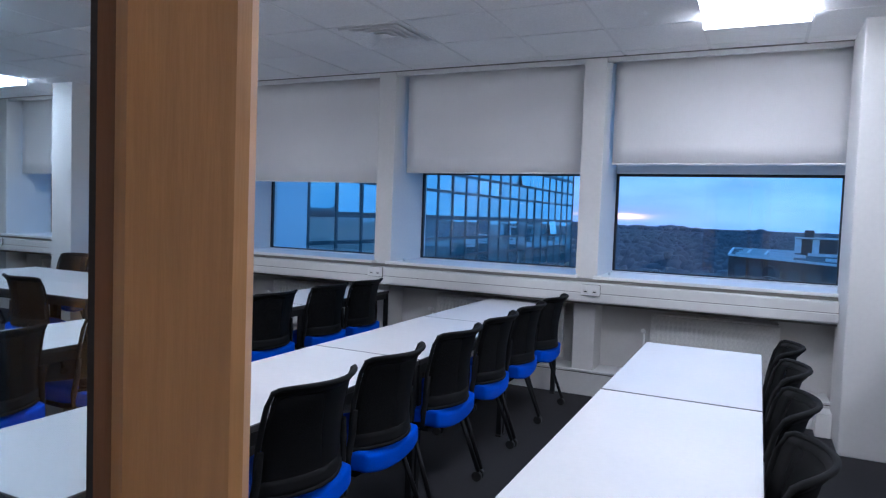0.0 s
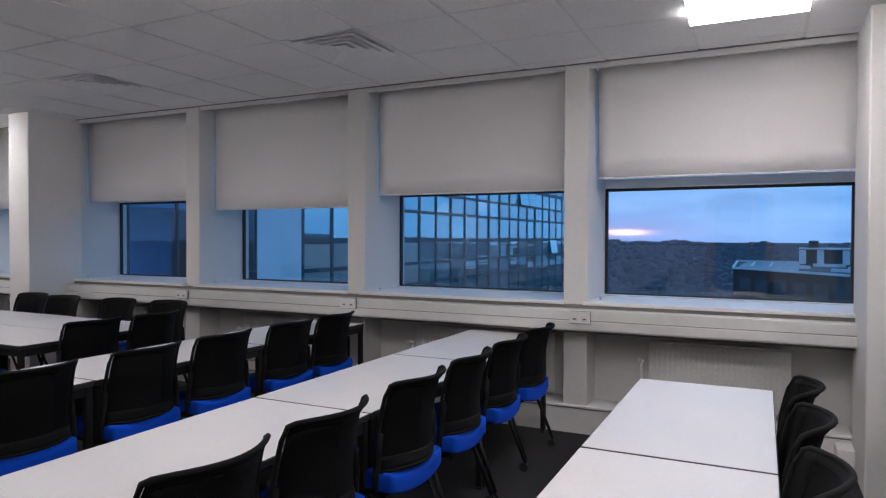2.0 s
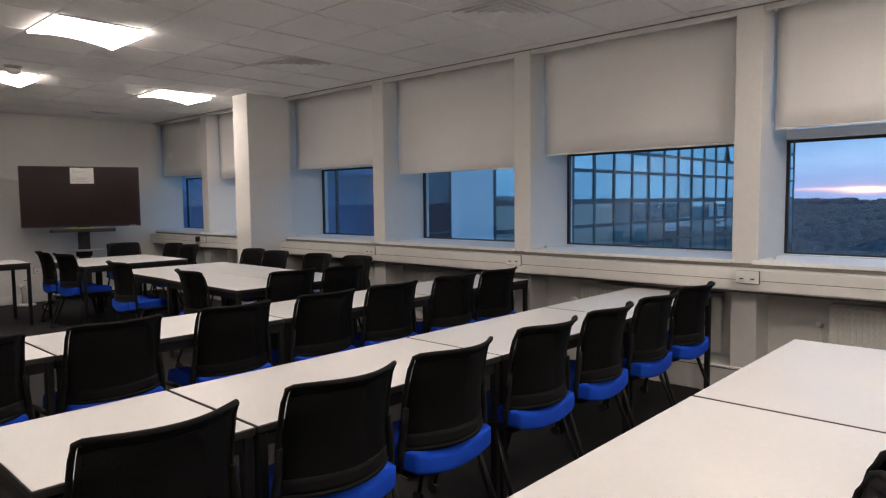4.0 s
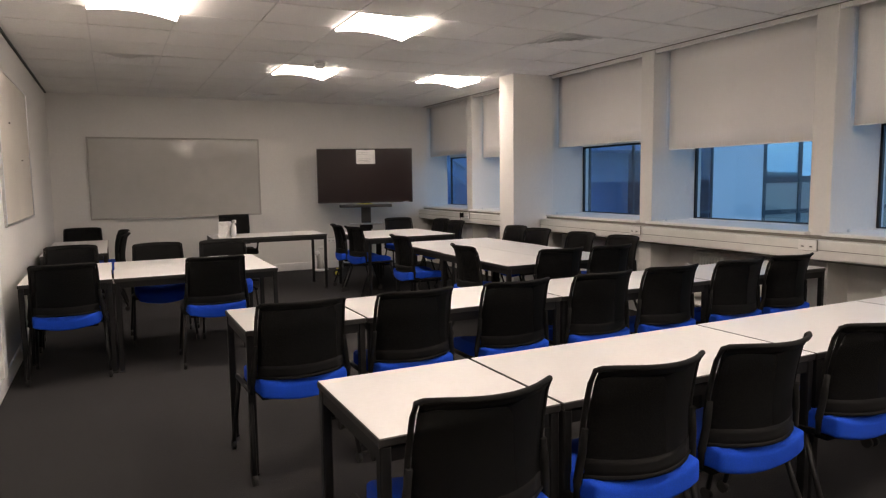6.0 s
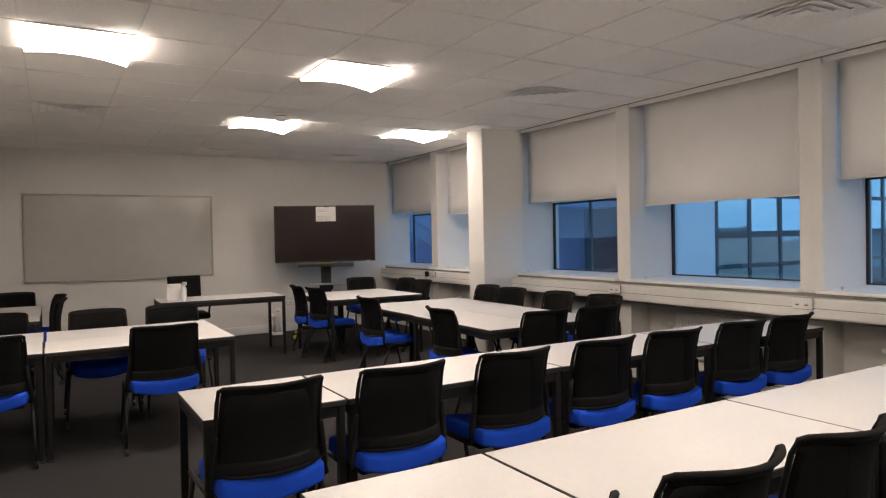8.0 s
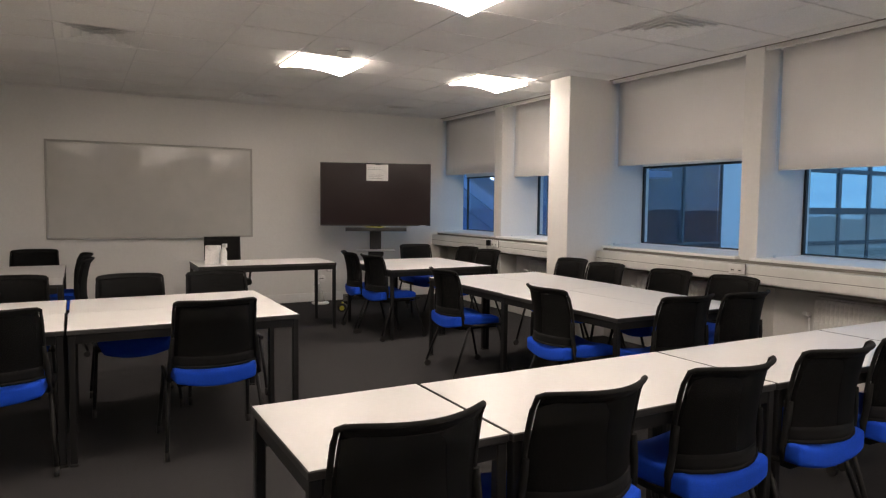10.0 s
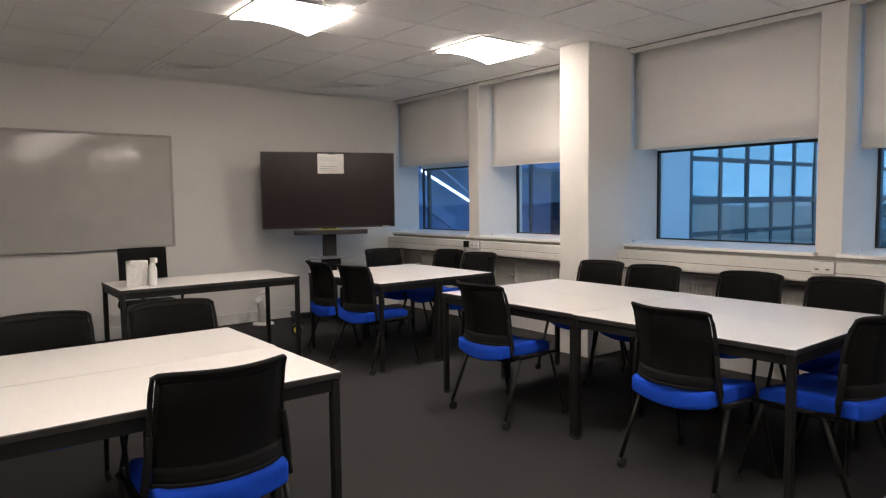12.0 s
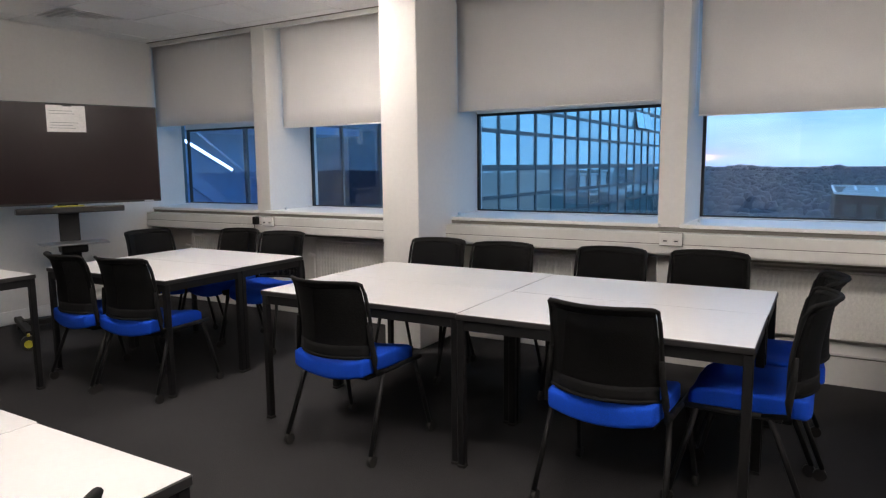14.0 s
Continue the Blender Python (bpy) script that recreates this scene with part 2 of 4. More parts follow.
structure("floor", box_bm(X0 - 0.4, Y0 - 1.9, -0.12, X1 + 0.2, 6.1, 0.0), M_CARPET, "charcoal carpet tiles worn along the aisle", "floor")
structure("wall_west", box_bm(X0 - 0.22, Y0 - 0.15, 0, X0, Y1 + 0.02, 2.9), M_WALL, "plain white painted partition wall", "wall")
structure("wall_east", box_bm(X1, Y0 - 0.15, 0, X1 + 0.2, 6.1, 2.9), M_WALL, "plain white painted end wall", "wall")
DX0, DX1, DH = -0.72, 0.14, 2.05
bm = box_bm(X0, Y0 - 0.15, 0, DX0, Y0, 2.9)
box_bm(DX1, Y0 - 0.15, 0, X1, Y0, 2.9, bm=bm)
box_bm(DX0, Y0 - 0.15, DH, DX1, Y0, 2.9, bm=bm)
structure("wall_south", bm, M_WALL, "white painted corridor wall with a doorway", "wall")
structure("wall_corridor", box_bm(X0, Y0 - 2.1, 0, X1, Y0 - 1.9, 2.9), M_WALL, "plain white corridor wall", "wall")
structure("ceiling_corridor", box_bm(X0, Y0 - 1.9, 2.5, X1, Y0 - 0.15, 2.6), M_TILE, "plain pale corridor ceiling", "ceiling")

# outer wall with its row of window openings
bm = box_bm(X0 - 0.45, 5.80, -1.0, X1 + 0.2, 5.96, SILL - 0.03)
box_bm(X0 - 0.45, 5.80, 2.54, X1 + 0.2, 5.96, 3.4, bm=bm)
structure("wall_north", bm, M_TRIM, "white outer wall below and above the windows", "wall")
bm = box_bm(X0 - 0.45, Y1 + 0.26, 0, X1 + 0.2, 5.80, SILL - 0.03)
structure("wall_north_lower", bm, M_WALL, "white recessed wall panel under the windows", "wall")
structure("wall_north_end", box_bm(X0 - 0.45, Y1 + 0.02, 0, X0 - 0.21, 5.80, 2.9), M_WALL, "white window reveal at the end wall", "wall")
for i, lx in enumerate(LEFT[:-1]):
    ob = structure("wall_pier", box_bm(lx, Y1 + (0.046 if i in (1, 5) else 0), 0, lx + (0.195 if i == 5 else MULL), 5.96, H + 0.05, bevel=0.004), M_WALL, "narrow white painted pier between windows", "pier")
for cx0, cx1 in ((-6.87, -6.55), (0.55, 0.865)):
    structure("column", box_bm(cx0, 4.745, 0, cx1, Y1 + 0.045, H + 0.05, bevel=0.006), M_WALL, "square white painted structural column", "column")

structure("baseboard_west", box_bm(X0, Y0, 0, X0 + 0.016, Y1, 0.12, bevel=0.004), M_TRIM, "white painted skirting board", "baseboard")
structure("baseboard_south", box_bm(X0, Y0, 0, DX0 - 0.08, Y0 + 0.016, 0.12, bevel=0.004), M_TRIM, "white painted skirting board", "baseboard")
for a, b in ((X0 + 0.017, -6.873), (-6.547, 0.547), (0.868, X1)):
    duct = base("skirting_duct", "white boxed pipe casing with a lid along the foot of the window wall", "pipe casing", kind="structure")
    part("body", box_bm(a, Y1 - 0.018, 0, b, Y1 + 0.26, 0.174), M_WALL, duct)
    # the lid's overhang shadow, painted as a dark strip
    part("lid_shade", box_bm(a, Y1 - 0.010, 0.1742, b, Y1 + 0.26, 0.1838), M_DARKSHADE, duct, "strip coloured dark as the shadow of the lid")
    part("lid", box_bm(a, Y1 - 0.024, 0.184, b, Y1 + 0.26, 0.200, bevel=0.003), M_TRIM, duct)
structure("trim_casing_step", box_bm(0.452, Y1 - 0.19, 0, 0.546, Y1 - 0.025, 0.16, bevel=0.003), M_WALL, "white boxed step of the pipe casing beside the column", "trim")
structure("baseboard_east", box_bm(X1 - 0.016, Y0, 0, X1, Y1, 0.12, bevel=0.004), M_TRIM, "white painted skirting board", "baseboard")

# suspended ceiling: tiles between a lowered metal grid
GX, GY, T = -7.54, 0.32, 0.6
# (-0.34, 2.12) and both at x 2.06 are unseen, added to brighten the east end
LAMPS = [(-5.14, 0.32), (-5.14, 2.12), (-7.54, 2.12), (-7.54, 3.92), (-0.34, 3.92), (-2.74, 2.12), (-0.34, 0.32), (-0.34, 2.12), (2.06, 2.12), (2.06, 3.92)]
VENTS = [(-7.54, 0.32), (-5.14, 3.92), (-2.74, 3.92), (-9.94, 2.12), (-9.94, 3.92)]


def held(x, y, spots):
    return any(abs(x - a) < 0.05 and abs(y - b) < 0.05 for a, b in spots)


bm = bmesh.new()
xs = [GX + T * k for k in range(-5, 21)]
ys = [GY + T * k for k in range(-2, 9)]
rnd = random.Random(4)
for gx in xs:
    for gy in ys:
        if held(gx, gy, LAMPS) or held(gx, gy, VENTS):
            continue
        a, b = max(gx + 0.010, X0), min(gx + T - 0.010, X1)
        c, d = max(gy + 0.006, Y0), min(gy + T - 0.006, Y1 - 0.03)
        if b - a < 0.03 or d - c < 0.03:
            continue
        dz = rnd.uniform(-0.0015, 0.0015)
        box_bm(a, c, H + dz, b, d, H + 0.02 + dz, bm=bm)
structure("ceiling", bm, M_TILE, "suspended ceiling of off-white mineral fibre tiles", "ceiling")
bm = bmesh.new()
for gx in xs:
    if X0 < gx < X1:
        box_bm(gx - 0.011, Y0, H + 0.004, gx + 0.011, Y1, H + 0.012, bm=bm)
for gy in ys:
    if Y0 < gy < Y1:
        box_bm(X0, gy - 0.006, H + 0.0045, X1, gy + 0.006, H + 0.0115, bm=bm)
structure("ceiling_grid", bm, M_GRID, "grey metal ceiling grid between the tiles", "ceiling grid")
structure("ceiling_slab", box_bm(X0 - 0.4, Y0 - 0.2, H + 0.24, X1 + 0.2, 6.1, H + 0.3), M_VOID, "dark slab above the suspended ceiling", "ceiling")
structure("trim_south", box_bm(X0, Y0, H - 0.018, X1, Y0 + 0.02, H - 0.002), M_GASKET, "dark shadow gap trim along the ceiling edge", "trim")
structure("trim_west", box_bm(X0, Y0, H - 0.010, X0 + 0.02, Y1, H - 0.002), M_GRID, "grey metal edge trim of the ceiling", "trim")
# dark colour paints the shadow line where the ceiling ends
structure("trim_north", box_bm(X0 - 0.2, Y1 - 0.035, H - 0.006, X1, Y1 - 0.018, H + 0.03), M_DARKSHADE, "ceiling edge trim above the blinds, coloured dark as a shadow line", "trim")
structure("trim_blind_head", box_bm(X0 - 0.2, Y1 + 0.015, H - 0.032, X1, Y1 + 0.05, H + 0.06, bevel=0.003), M_TRIM, "white pelmet rail above the window blinds", "trim")
structure("ceiling_recess", box_bm(X0 - 0.22, Y1 - 0.012, H + 0.05, X1, 5.8, H + 0.08), M_WALL, "white soffit over the window recesses", "ceiling")


# lamps: recessed square fittings with a waved opal diffuser
def ceiling_lamp(x, y):
    thing = base("ceiling_light", "square recessed ceiling light with a waved opal diffuser, switched on", "ceiling light", "ceiling lights")

    def drop(v):
        return 0.026 - 0.100 * v * (1 - v) + 0.030 * v * v

    def wave(u, v):
        return (0.584 * u - 0.292, 0.584 * v - 0.292, -drop(v)), (0, 0, 1)
    bm = slab_bm(wave, 14, 14, 0.003)
    for i in range(14):
        v0, v1 = i / 14, (i + 1) / 14
        for e in (-0.2925, 0.2925):
            bm.faces.new([bm.verts.new(p) for p in ((e, 0.584 * v0 - 0.292, -drop(v0)), (e, 0.584 * v1 - 0.292, -drop(v1)), (e, 0.584 * v1 - 0.292, 0.01), (e, 0.584 * v0 - 0.292, 0.01))])
    for v in (0, 1):
        e = 0.585 * v - 0.2925
        bm.faces.new([bm.verts.new(p) for p in ((-0.292, e, -drop(v)), (0.292, e, -drop(v)), (0.292, e, 0.01), (-0.292, e, 0.01))])
    part("diffuser", bm, M_LAMP, thing, "glowing white opal diffuser")
    bm = bmesh.new()
    for a, b, c, d in ((-0.3, -0.3, 0.3, -0.294), (-0.3, 0.294, 0.3, 0.3), (-0.3, -0.294, -0.294, 0.294), (0.294, -0.294, 0.3, 0.294)):
        box_bm(a, b, -0.010, c, d, 0.012, bm=bm)
    part("frame", bm, M_TRIM, thing, "white metal frame")
    part("housing", box_bm(-0.29, -0.29, 0.02, 0.29, 0.29, 0.09), M_TRIM, thing)
    thing.matrix_basis = pose(x + 0.3, y + 0.3, H)
    return thing


first = ceiling_lamp(*LAMPS[0])
for lx, ly in LAMPS[1:]:
    copy_thing(first, pose(lx + 0.3, ly + 0.3, H))


def ceiling_vent(x, y):
    thing = base("ceiling_vent", "square four-way air diffuser set in the ceiling, grey with dust", "air vent", "ceiling vents")
    part("backing", box_bm(-0.29, -0.29, 0.016, 0.29, 0.29, 0.026), M_VENTBACK, thing)
    for k in range(4):
        s, w = 0.298 - 0.062 * k, 0.05
        bm = bmesh.new()
        for q in range(4):
            rot = Matrix.Rotation(q * math.pi / 2, 3, "Z")
            vs = [bm.verts.new(rot @ Vector(p)) for p in ((-s, -s, -0.002), (s, -s, -0.002), (s - w, -s + w, 0.010), (-s + w, -s + w, 0.010),
                                                          (-s, -s, 0.002), (s, -s, 0.002), (s - w, -s + w, 0.014), (-s + w, -s + w, 0.014))]
            bm.faces.new(vs[:4])
            bm.faces.new(vs[4:][::-1])
            bm.faces.new((vs[0], vs[4], vs[5], vs[1]))
            bm.faces.new((vs[3], vs[2], vs[6], vs[7]))
        part("slat", bm, M_GRILLE, thing)
    part("centre_plate", box_bm(-0.05, -0.05, 0.0, 0.05, 0.05, 0.006, bevel=0.002), M_GRILLE, thing)
    thing.matrix_basis = pose(x + 0.3, y + 0.3, H)
    return thing


first = ceiling_vent(*VENTS[0])
for vx, vy in VENTS[1:]:
    copy_thing(first, pose(vx + 0.3, vy + 0.3, H))

# smoke detector
thing = base("smoke_detector", "round white smoke detector under the ceiling", "smoke detector")
bm = tube_bm([(0, 0, 0), (0, 0, -0.018)], 0.072, 20)
part("base_plate", bm, M_TRIM, thing)
part("head", tube_bm([(0, 0, -0.024), (0, 0, -0.055), (0, 0, -0.072)], [0.062, 0.058, 0.036], 20), M_TRIM, thing)
part("gap_ring", tube_bm([(0, 0, -0.0175), (0, 0, -0.0245)], 0.054, 20), M_GASKET, thing)
thing.matrix_basis = pose(-6.66, 2.43, H)

# ---- windows ----


def window(k, gx0, gx1):
    thing = base("window_%d" % (k + 3), "wide fixed window pane in a dark gasket with a white sill", "window", kind="structure")
    y = GLASS_Y
    pane = part("pane", box_bm(gx0 + 0.01, y - 0.003, SILL + 0.005, gx1 - 0.01, y + 0.003, HEAD - 0.002), M_GLASS, thing, "clear glass pane")
    pane.visible_shadow = False
    for a, b, c, d in ((gx0, SILL, gx0 + 0.022, HEAD), (gx1 - 0.022, SILL, gx1, HEAD), (gx0 + 0.022, SILL, gx1 - 0.022, SILL + 0.016), (gx0 + 0.022, HEAD - 0.022, gx1 - 0.022, HEAD)):
        part("gasket", box_bm(a, y - 0.014, b, c, y + 0.014, d), M_GASKET, thing, "thin black glazing gasket")
    part("transom", box_bm(gx0, y - 0.03, HEAD, gx1, y + 0.03, HEAD + 0.075, bevel=0.004), M_TRIM, thing, "white painted transom")
    upper = part("upper_pane", box_bm(gx0 + 0.01, y - 0.003, HEAD + 0.077, gx1 - 0.01, y + 0.003, 2.54), M_GLASS, thing, "clear glass pane")
    upper.visible_shadow = False
    part("window_sill", box_bm(gx0 - 0.02, Y1 - 0.065, SILL - 0.028, gx1 + 0.02, 5.80, SILL - 0.003, bevel=0.006, seg=2), M_TRIM, thing, "white painted sill board")
    part("window_frame", box_bm(gx0, 5.795, SILL - 0.006, gx1, y + 0.03, SILL + 0.004), M_TRIM, thing)
    # catch by the reveal
    part("catch", box_bm(gx0 + 0.06, 5.40, SILL - 0.006, gx0 + 0.075, 5.425, SILL + 0.02, bevel=0.003), M_ALU, thing, "small metal stay pin")


def blind(gx0, gx1, z, k):
    thing = base("roller_blind", "pale grey roller blind pulled half way down over a window", "roller blind", "roller blinds")
    y = 5.46
    def cloth(u, v):
        x = gx0 + 0.036 + (gx1 - gx0 - 0.058) * u
        zz = z + (H + 0.02 - z) * v
        return (x, y + 0.004 * math.sin(7 * u + k) * (1 - v), zz), (0, 1, 0)
    part("fabric", slab_bm(cloth, 18, 6, 0.0015), M_BLIND, thing)
    part("bottom_bar", box_bm(gx0 + 0.034, y - 0.004, z - 0.010, gx1 - 0.02, y + 0.005, z + 0.003, bevel=0.004, seg=2), M_BLIND, thing, "fabric-wrapped weight bar")
    part("roller", tube_bm([(gx0 + 0.01, y + 0.02, H + 0.015), (gx1 - 0.01, y + 0.02, H + 0.015)], 0.024, 10), M_BLIND, thing)
    part("chain", tube_bm([(gx0 + 0.016, y - 0.01, H - 0.02), (gx0 + 0.017, y - 0.012, 2.2), (gx0 + 0.016, y - 0.01, z + 0.05)], 0.0025, 5), M_TRIM, thing, "thin white pull chain")


for i, lx in enumerate(LEFT):
    k = i - 2
    g0 = lx + MULL
    g1 = lx + PITCH
    if k == 3:
        g0 = lx + 0.195
    if k == 5:
        g0 = X0 - 0.21
    if k == -2:
        g1 = X1
    if g1 > X1:
        g1 = X1
    window(k, g0, g1)
    blind(g0, g1, {0: 1.842, 1: 1.765, 2: 1.67, 3: 1.785, 4: 1.73, 5: 1.81, -1: 1.89, -2: 1.80}[k], k)

# dado trunking, socket boxes
TRUNK_Y = 5.135
spans = [(X0, -6.87), (-6.55, 0.55), (0.865, X1)]
for a, b in spans:
    thing = base("cable_trunking", "cream plastic dado trunking running under the window sills", "cable trunking", "cable trunking")
    part("body", box_bm(a, TRUNK_Y, 0.755, b, Y1 + 0.258, 0.900, bevel=0.008, seg=2), M_TRUNK, thing)
    # solid strip whose dark colour stands for the sill's shadow
    part("sill_shade", box_bm(a, Y1 - 0.050, 0.902, b, Y1 + 0.256, 0.9265), M_DARKSHADE, thing, "strip coloured dark as the shadow under the sill board")
    part("joint_line", box_bm(a, TRUNK_Y - 0.002, 0.826, b, TRUNK_Y + 0.002, 0.830), M_DARKSHADE, thing, "lid joint")
    part("lower_lid", box_bm(a, TRUNK_Y - 0.006, 0.765, b, TRUNK_Y - 0.001, 0.822, bevel=0.002), M_TRUNK, thing)
    # shade below the trunking, put in as a dark strip
    part("shadow_strip", box_bm(a, TRUNK_Y + 0.05, 0.735, b, Y1 + 0.256, 0.753), M_DARKSHADE, thing, "strip coloured dark as the shade under the trunking")


def socket_plate(x, y, z, turn=0.0, label="white double power socket plate on the trunking"):
    thing = base("power_socket", label, "power socket", "power sockets")
    # shaded outline round the plate comes from this box's dark colour
    part("back_box", box_bm(-0.074, -0.012, -0.044, 0.074, 0, 0.044, bevel=0.002), M_DARKSHADE, thing, "back box coloured dark as a shaded outline")
    part("plate", box_bm(-0.072, -0.024, -0.040, 0.072, -0.0125, 0.042, bevel=0.004, seg=2), M_TRIM, thing)
    for sx in (-0.034, 0.034):
        part("outlet", box_bm(sx - 0.022, -0.0265, -0.026, sx + 0.022, -0.0245, 0.006), M_TRUNK, thing)
        part("switch", box_bm(sx - 0.007, -0.028, 0.015, sx + 0.007, -0.0245, 0.030, bevel=0.001), M_TRIM, thing)
        part("slot", box_bm(sx - 0.012, -0.0275, -0.014, sx + 0.012, -0.0267, -0.006), M_GASKET, thing, "dark pin slots")
    thing.matrix_basis = pose(x, y, z, 0, 0, turn)
    return thing


s0 = socket_plate(-1.09, TRUNK_Y - 0.007, 0.850)
for sx in (-3.0, -4.86, -8.42, 1.6):
    copy_thing(s0, pose(sx, TRUNK_Y - 0.007, 0.862))


# radiators under the windows
FIN = []


def radiator(x0, x1):
    thing = base("radiator", "white finned panel radiator under the window sill", "radiator", "radiators")
    y = Y1 + 0.16
    part("panel", box_bm(0, y, 0.24, x1 - x0, y + 0.05, 0.66, bevel=0.01, seg=2), M_RAD, thing)
    n = int((x1 - x0 - 0.08) / 0.034)
    for i in range(n):
        fx = 0.04 + i * (x1 - x0 - 0.08) / n
        if FIN:
            share("fin", FIN[0], thing, pose(fx, y, 0))
        else:
            FIN.append(part("fin", box_bm(0, -0.0075, 0.27, 0.018, -0.001, 0.63), M_RAD, thing))
            FIN[0].matrix_basis = pose(fx, y, 0)
    part("top_grille", box_bm(0.01, y + 0.004, 0.662, x1 - x0 - 0.01, y + 0.09, 0.675, bevel=0.003), M_RAD, thing)
    part("valve", tube_bm([(-0.05, y + 0.03, 0.52), (-0.05, y - 0.04, 0.54)], 0.016, 10), M_TRIM, thing, "thermostat valve")
    part("valve_pipe", tube_bm([(-0.05, y + 0.03, 0.2), (-0.05, y + 0.03, 0.53)], 0.008, 8), M_TRIM, thing)
    part("bracket", box_bm(0.2, y + 0.05, 0.3, 0.24, Y1 + 0.258, 0.5), M_RAD, thing)
    thing.matrix_basis = pose(x0, 0, 0)


for k in (-1, 0, 1, 2, 3, 4, 5):
    lx = LEFT[k + 2]
    radiator(max(lx + MULL + 0.40, X0 + 0.3), lx + PITCH - (0.39 if k == 0 else 0.12))

# ---- tables ----


def table(w, d, z=0.705, name="table", label="white laminate table with black edging and square black steel legs"):
    """A table with its corner at the origin; legs flush at the corners."""
    thing = base(name, label, "table", "classroom tables")
    g = 0.004
    k = g + 0.0022
    top = part("tabletop", box_bm(k, k, z - 0.006, w - k, d - k, z, bevel=0.001), M_TOP, thing, "white laminate top")
    part("edging", box_bm(g - 0.001, g - 0.001, z - 0.026, w - g + 0.001, d - g + 0.001, z - 0.0012, bevel=0.003), M_EDGE, thing, "black plastic edge band")
    L = 0.034
    for fx0, fy0, fx1, fy1 in ((L + 0.008, 0.012, w - L - 0.008, 0.036), (L + 0.008, d - 0.036, w - L - 0.008, d - 0.012), (0.012, L + 0.008, 0.036, d - L - 0.008), (w - 0.036, L + 0.008, w - 0.012, d - L - 0.008)):
        part("rail", box_bm(fx0, fy0, z - 0.072, fx1, fy1, z - 0.0265), M_STEEL, thing)
    for lx, ly in ((0.007, 0.007), (w - L - 0.007, 0.007), (0.007, d - L - 0.007), (w - L - 0.007, d - L - 0.007)):
        leg = part("leg", box_bm(lx, ly, 0.012, lx + L, ly + L, z - 0.0265, bevel=0.004), M_STEEL, thing)
        part("foot", box_bm(lx - 0.002, ly - 0.002, 0.0, lx + L + 0.002, ly + L + 0.002, 0.012, bevel=0.002), M_RUBBER, leg, "rubber foot cap")
    return thing


rng = random.Random(11)
LONG = table(0.6, 1.2)
LONG.matrix_basis = pose(-1.945, 1.606, 0)
WIDE = table(1.2, 0.6)
WIDE.matrix_basis = pose(-6.57, 3.19, 0)
SQUARE = table(0.6, 0.6, label="small square white laminate table with black edging and black legs")
SQUARE.matrix_basis = pose(-1.945, 1.004, 0)


def more(src, x, y, turn=0.0):
    return copy_thing(src, pose(x, y, 0, 0, 0, turn))


for y in (2.806, 4.006):
    more(LONG, -1.945, y, rng.uniform(-0.15, 0.15))
more(SQUARE, -3.455, 0.92, 0.3)
for y in (1.522, 2.724, 3.926):
    more(LONG, -3.45, y, rng.uniform(-0.2, 0.2))
for y in (1.556, 2.762):
    more(LONG, -0.503, y, rng.uniform(-0.1, 0.1))
for y in (2.315, 3.520):
    more(LONG, 0.868, y, rng.uniform(-0.2, 0.2))
# pushed-together group by the windows
more(WIDE, -5.377, 3.172, 0.35)
more(WIDE, -6.572, 3.783, -0.1)
more(WIDE, -5.378, 3.766, 0.3)
# group by the door-side wall
more(LONG, -5.712, 0.382, 0.1)
more(LONG, -6.305, 0.388, 0.0)
more(SQUARE, -5.715, -0.225, 0.5)
more(SQUARE, -6.312, -0.222, 0.2)
# corner
more(WIDE, -9.035, -0.262, 0.0)
more(SQUARE, -7.832, -0.265, 0.3)
# group by the display
more(WIDE, -8.475, 3.130, 0.6)
more(WIDE, -8.485, 3.722, 0.6)
desk = table(0.7, 1.42, 0.72, "teacher_desk", "long white laminate desk with black steel legs facing the class")
desk.matrix_basis = pose(-8.86, 1.485, 0, 0, 0, -1.0)

# ---- chairs ----


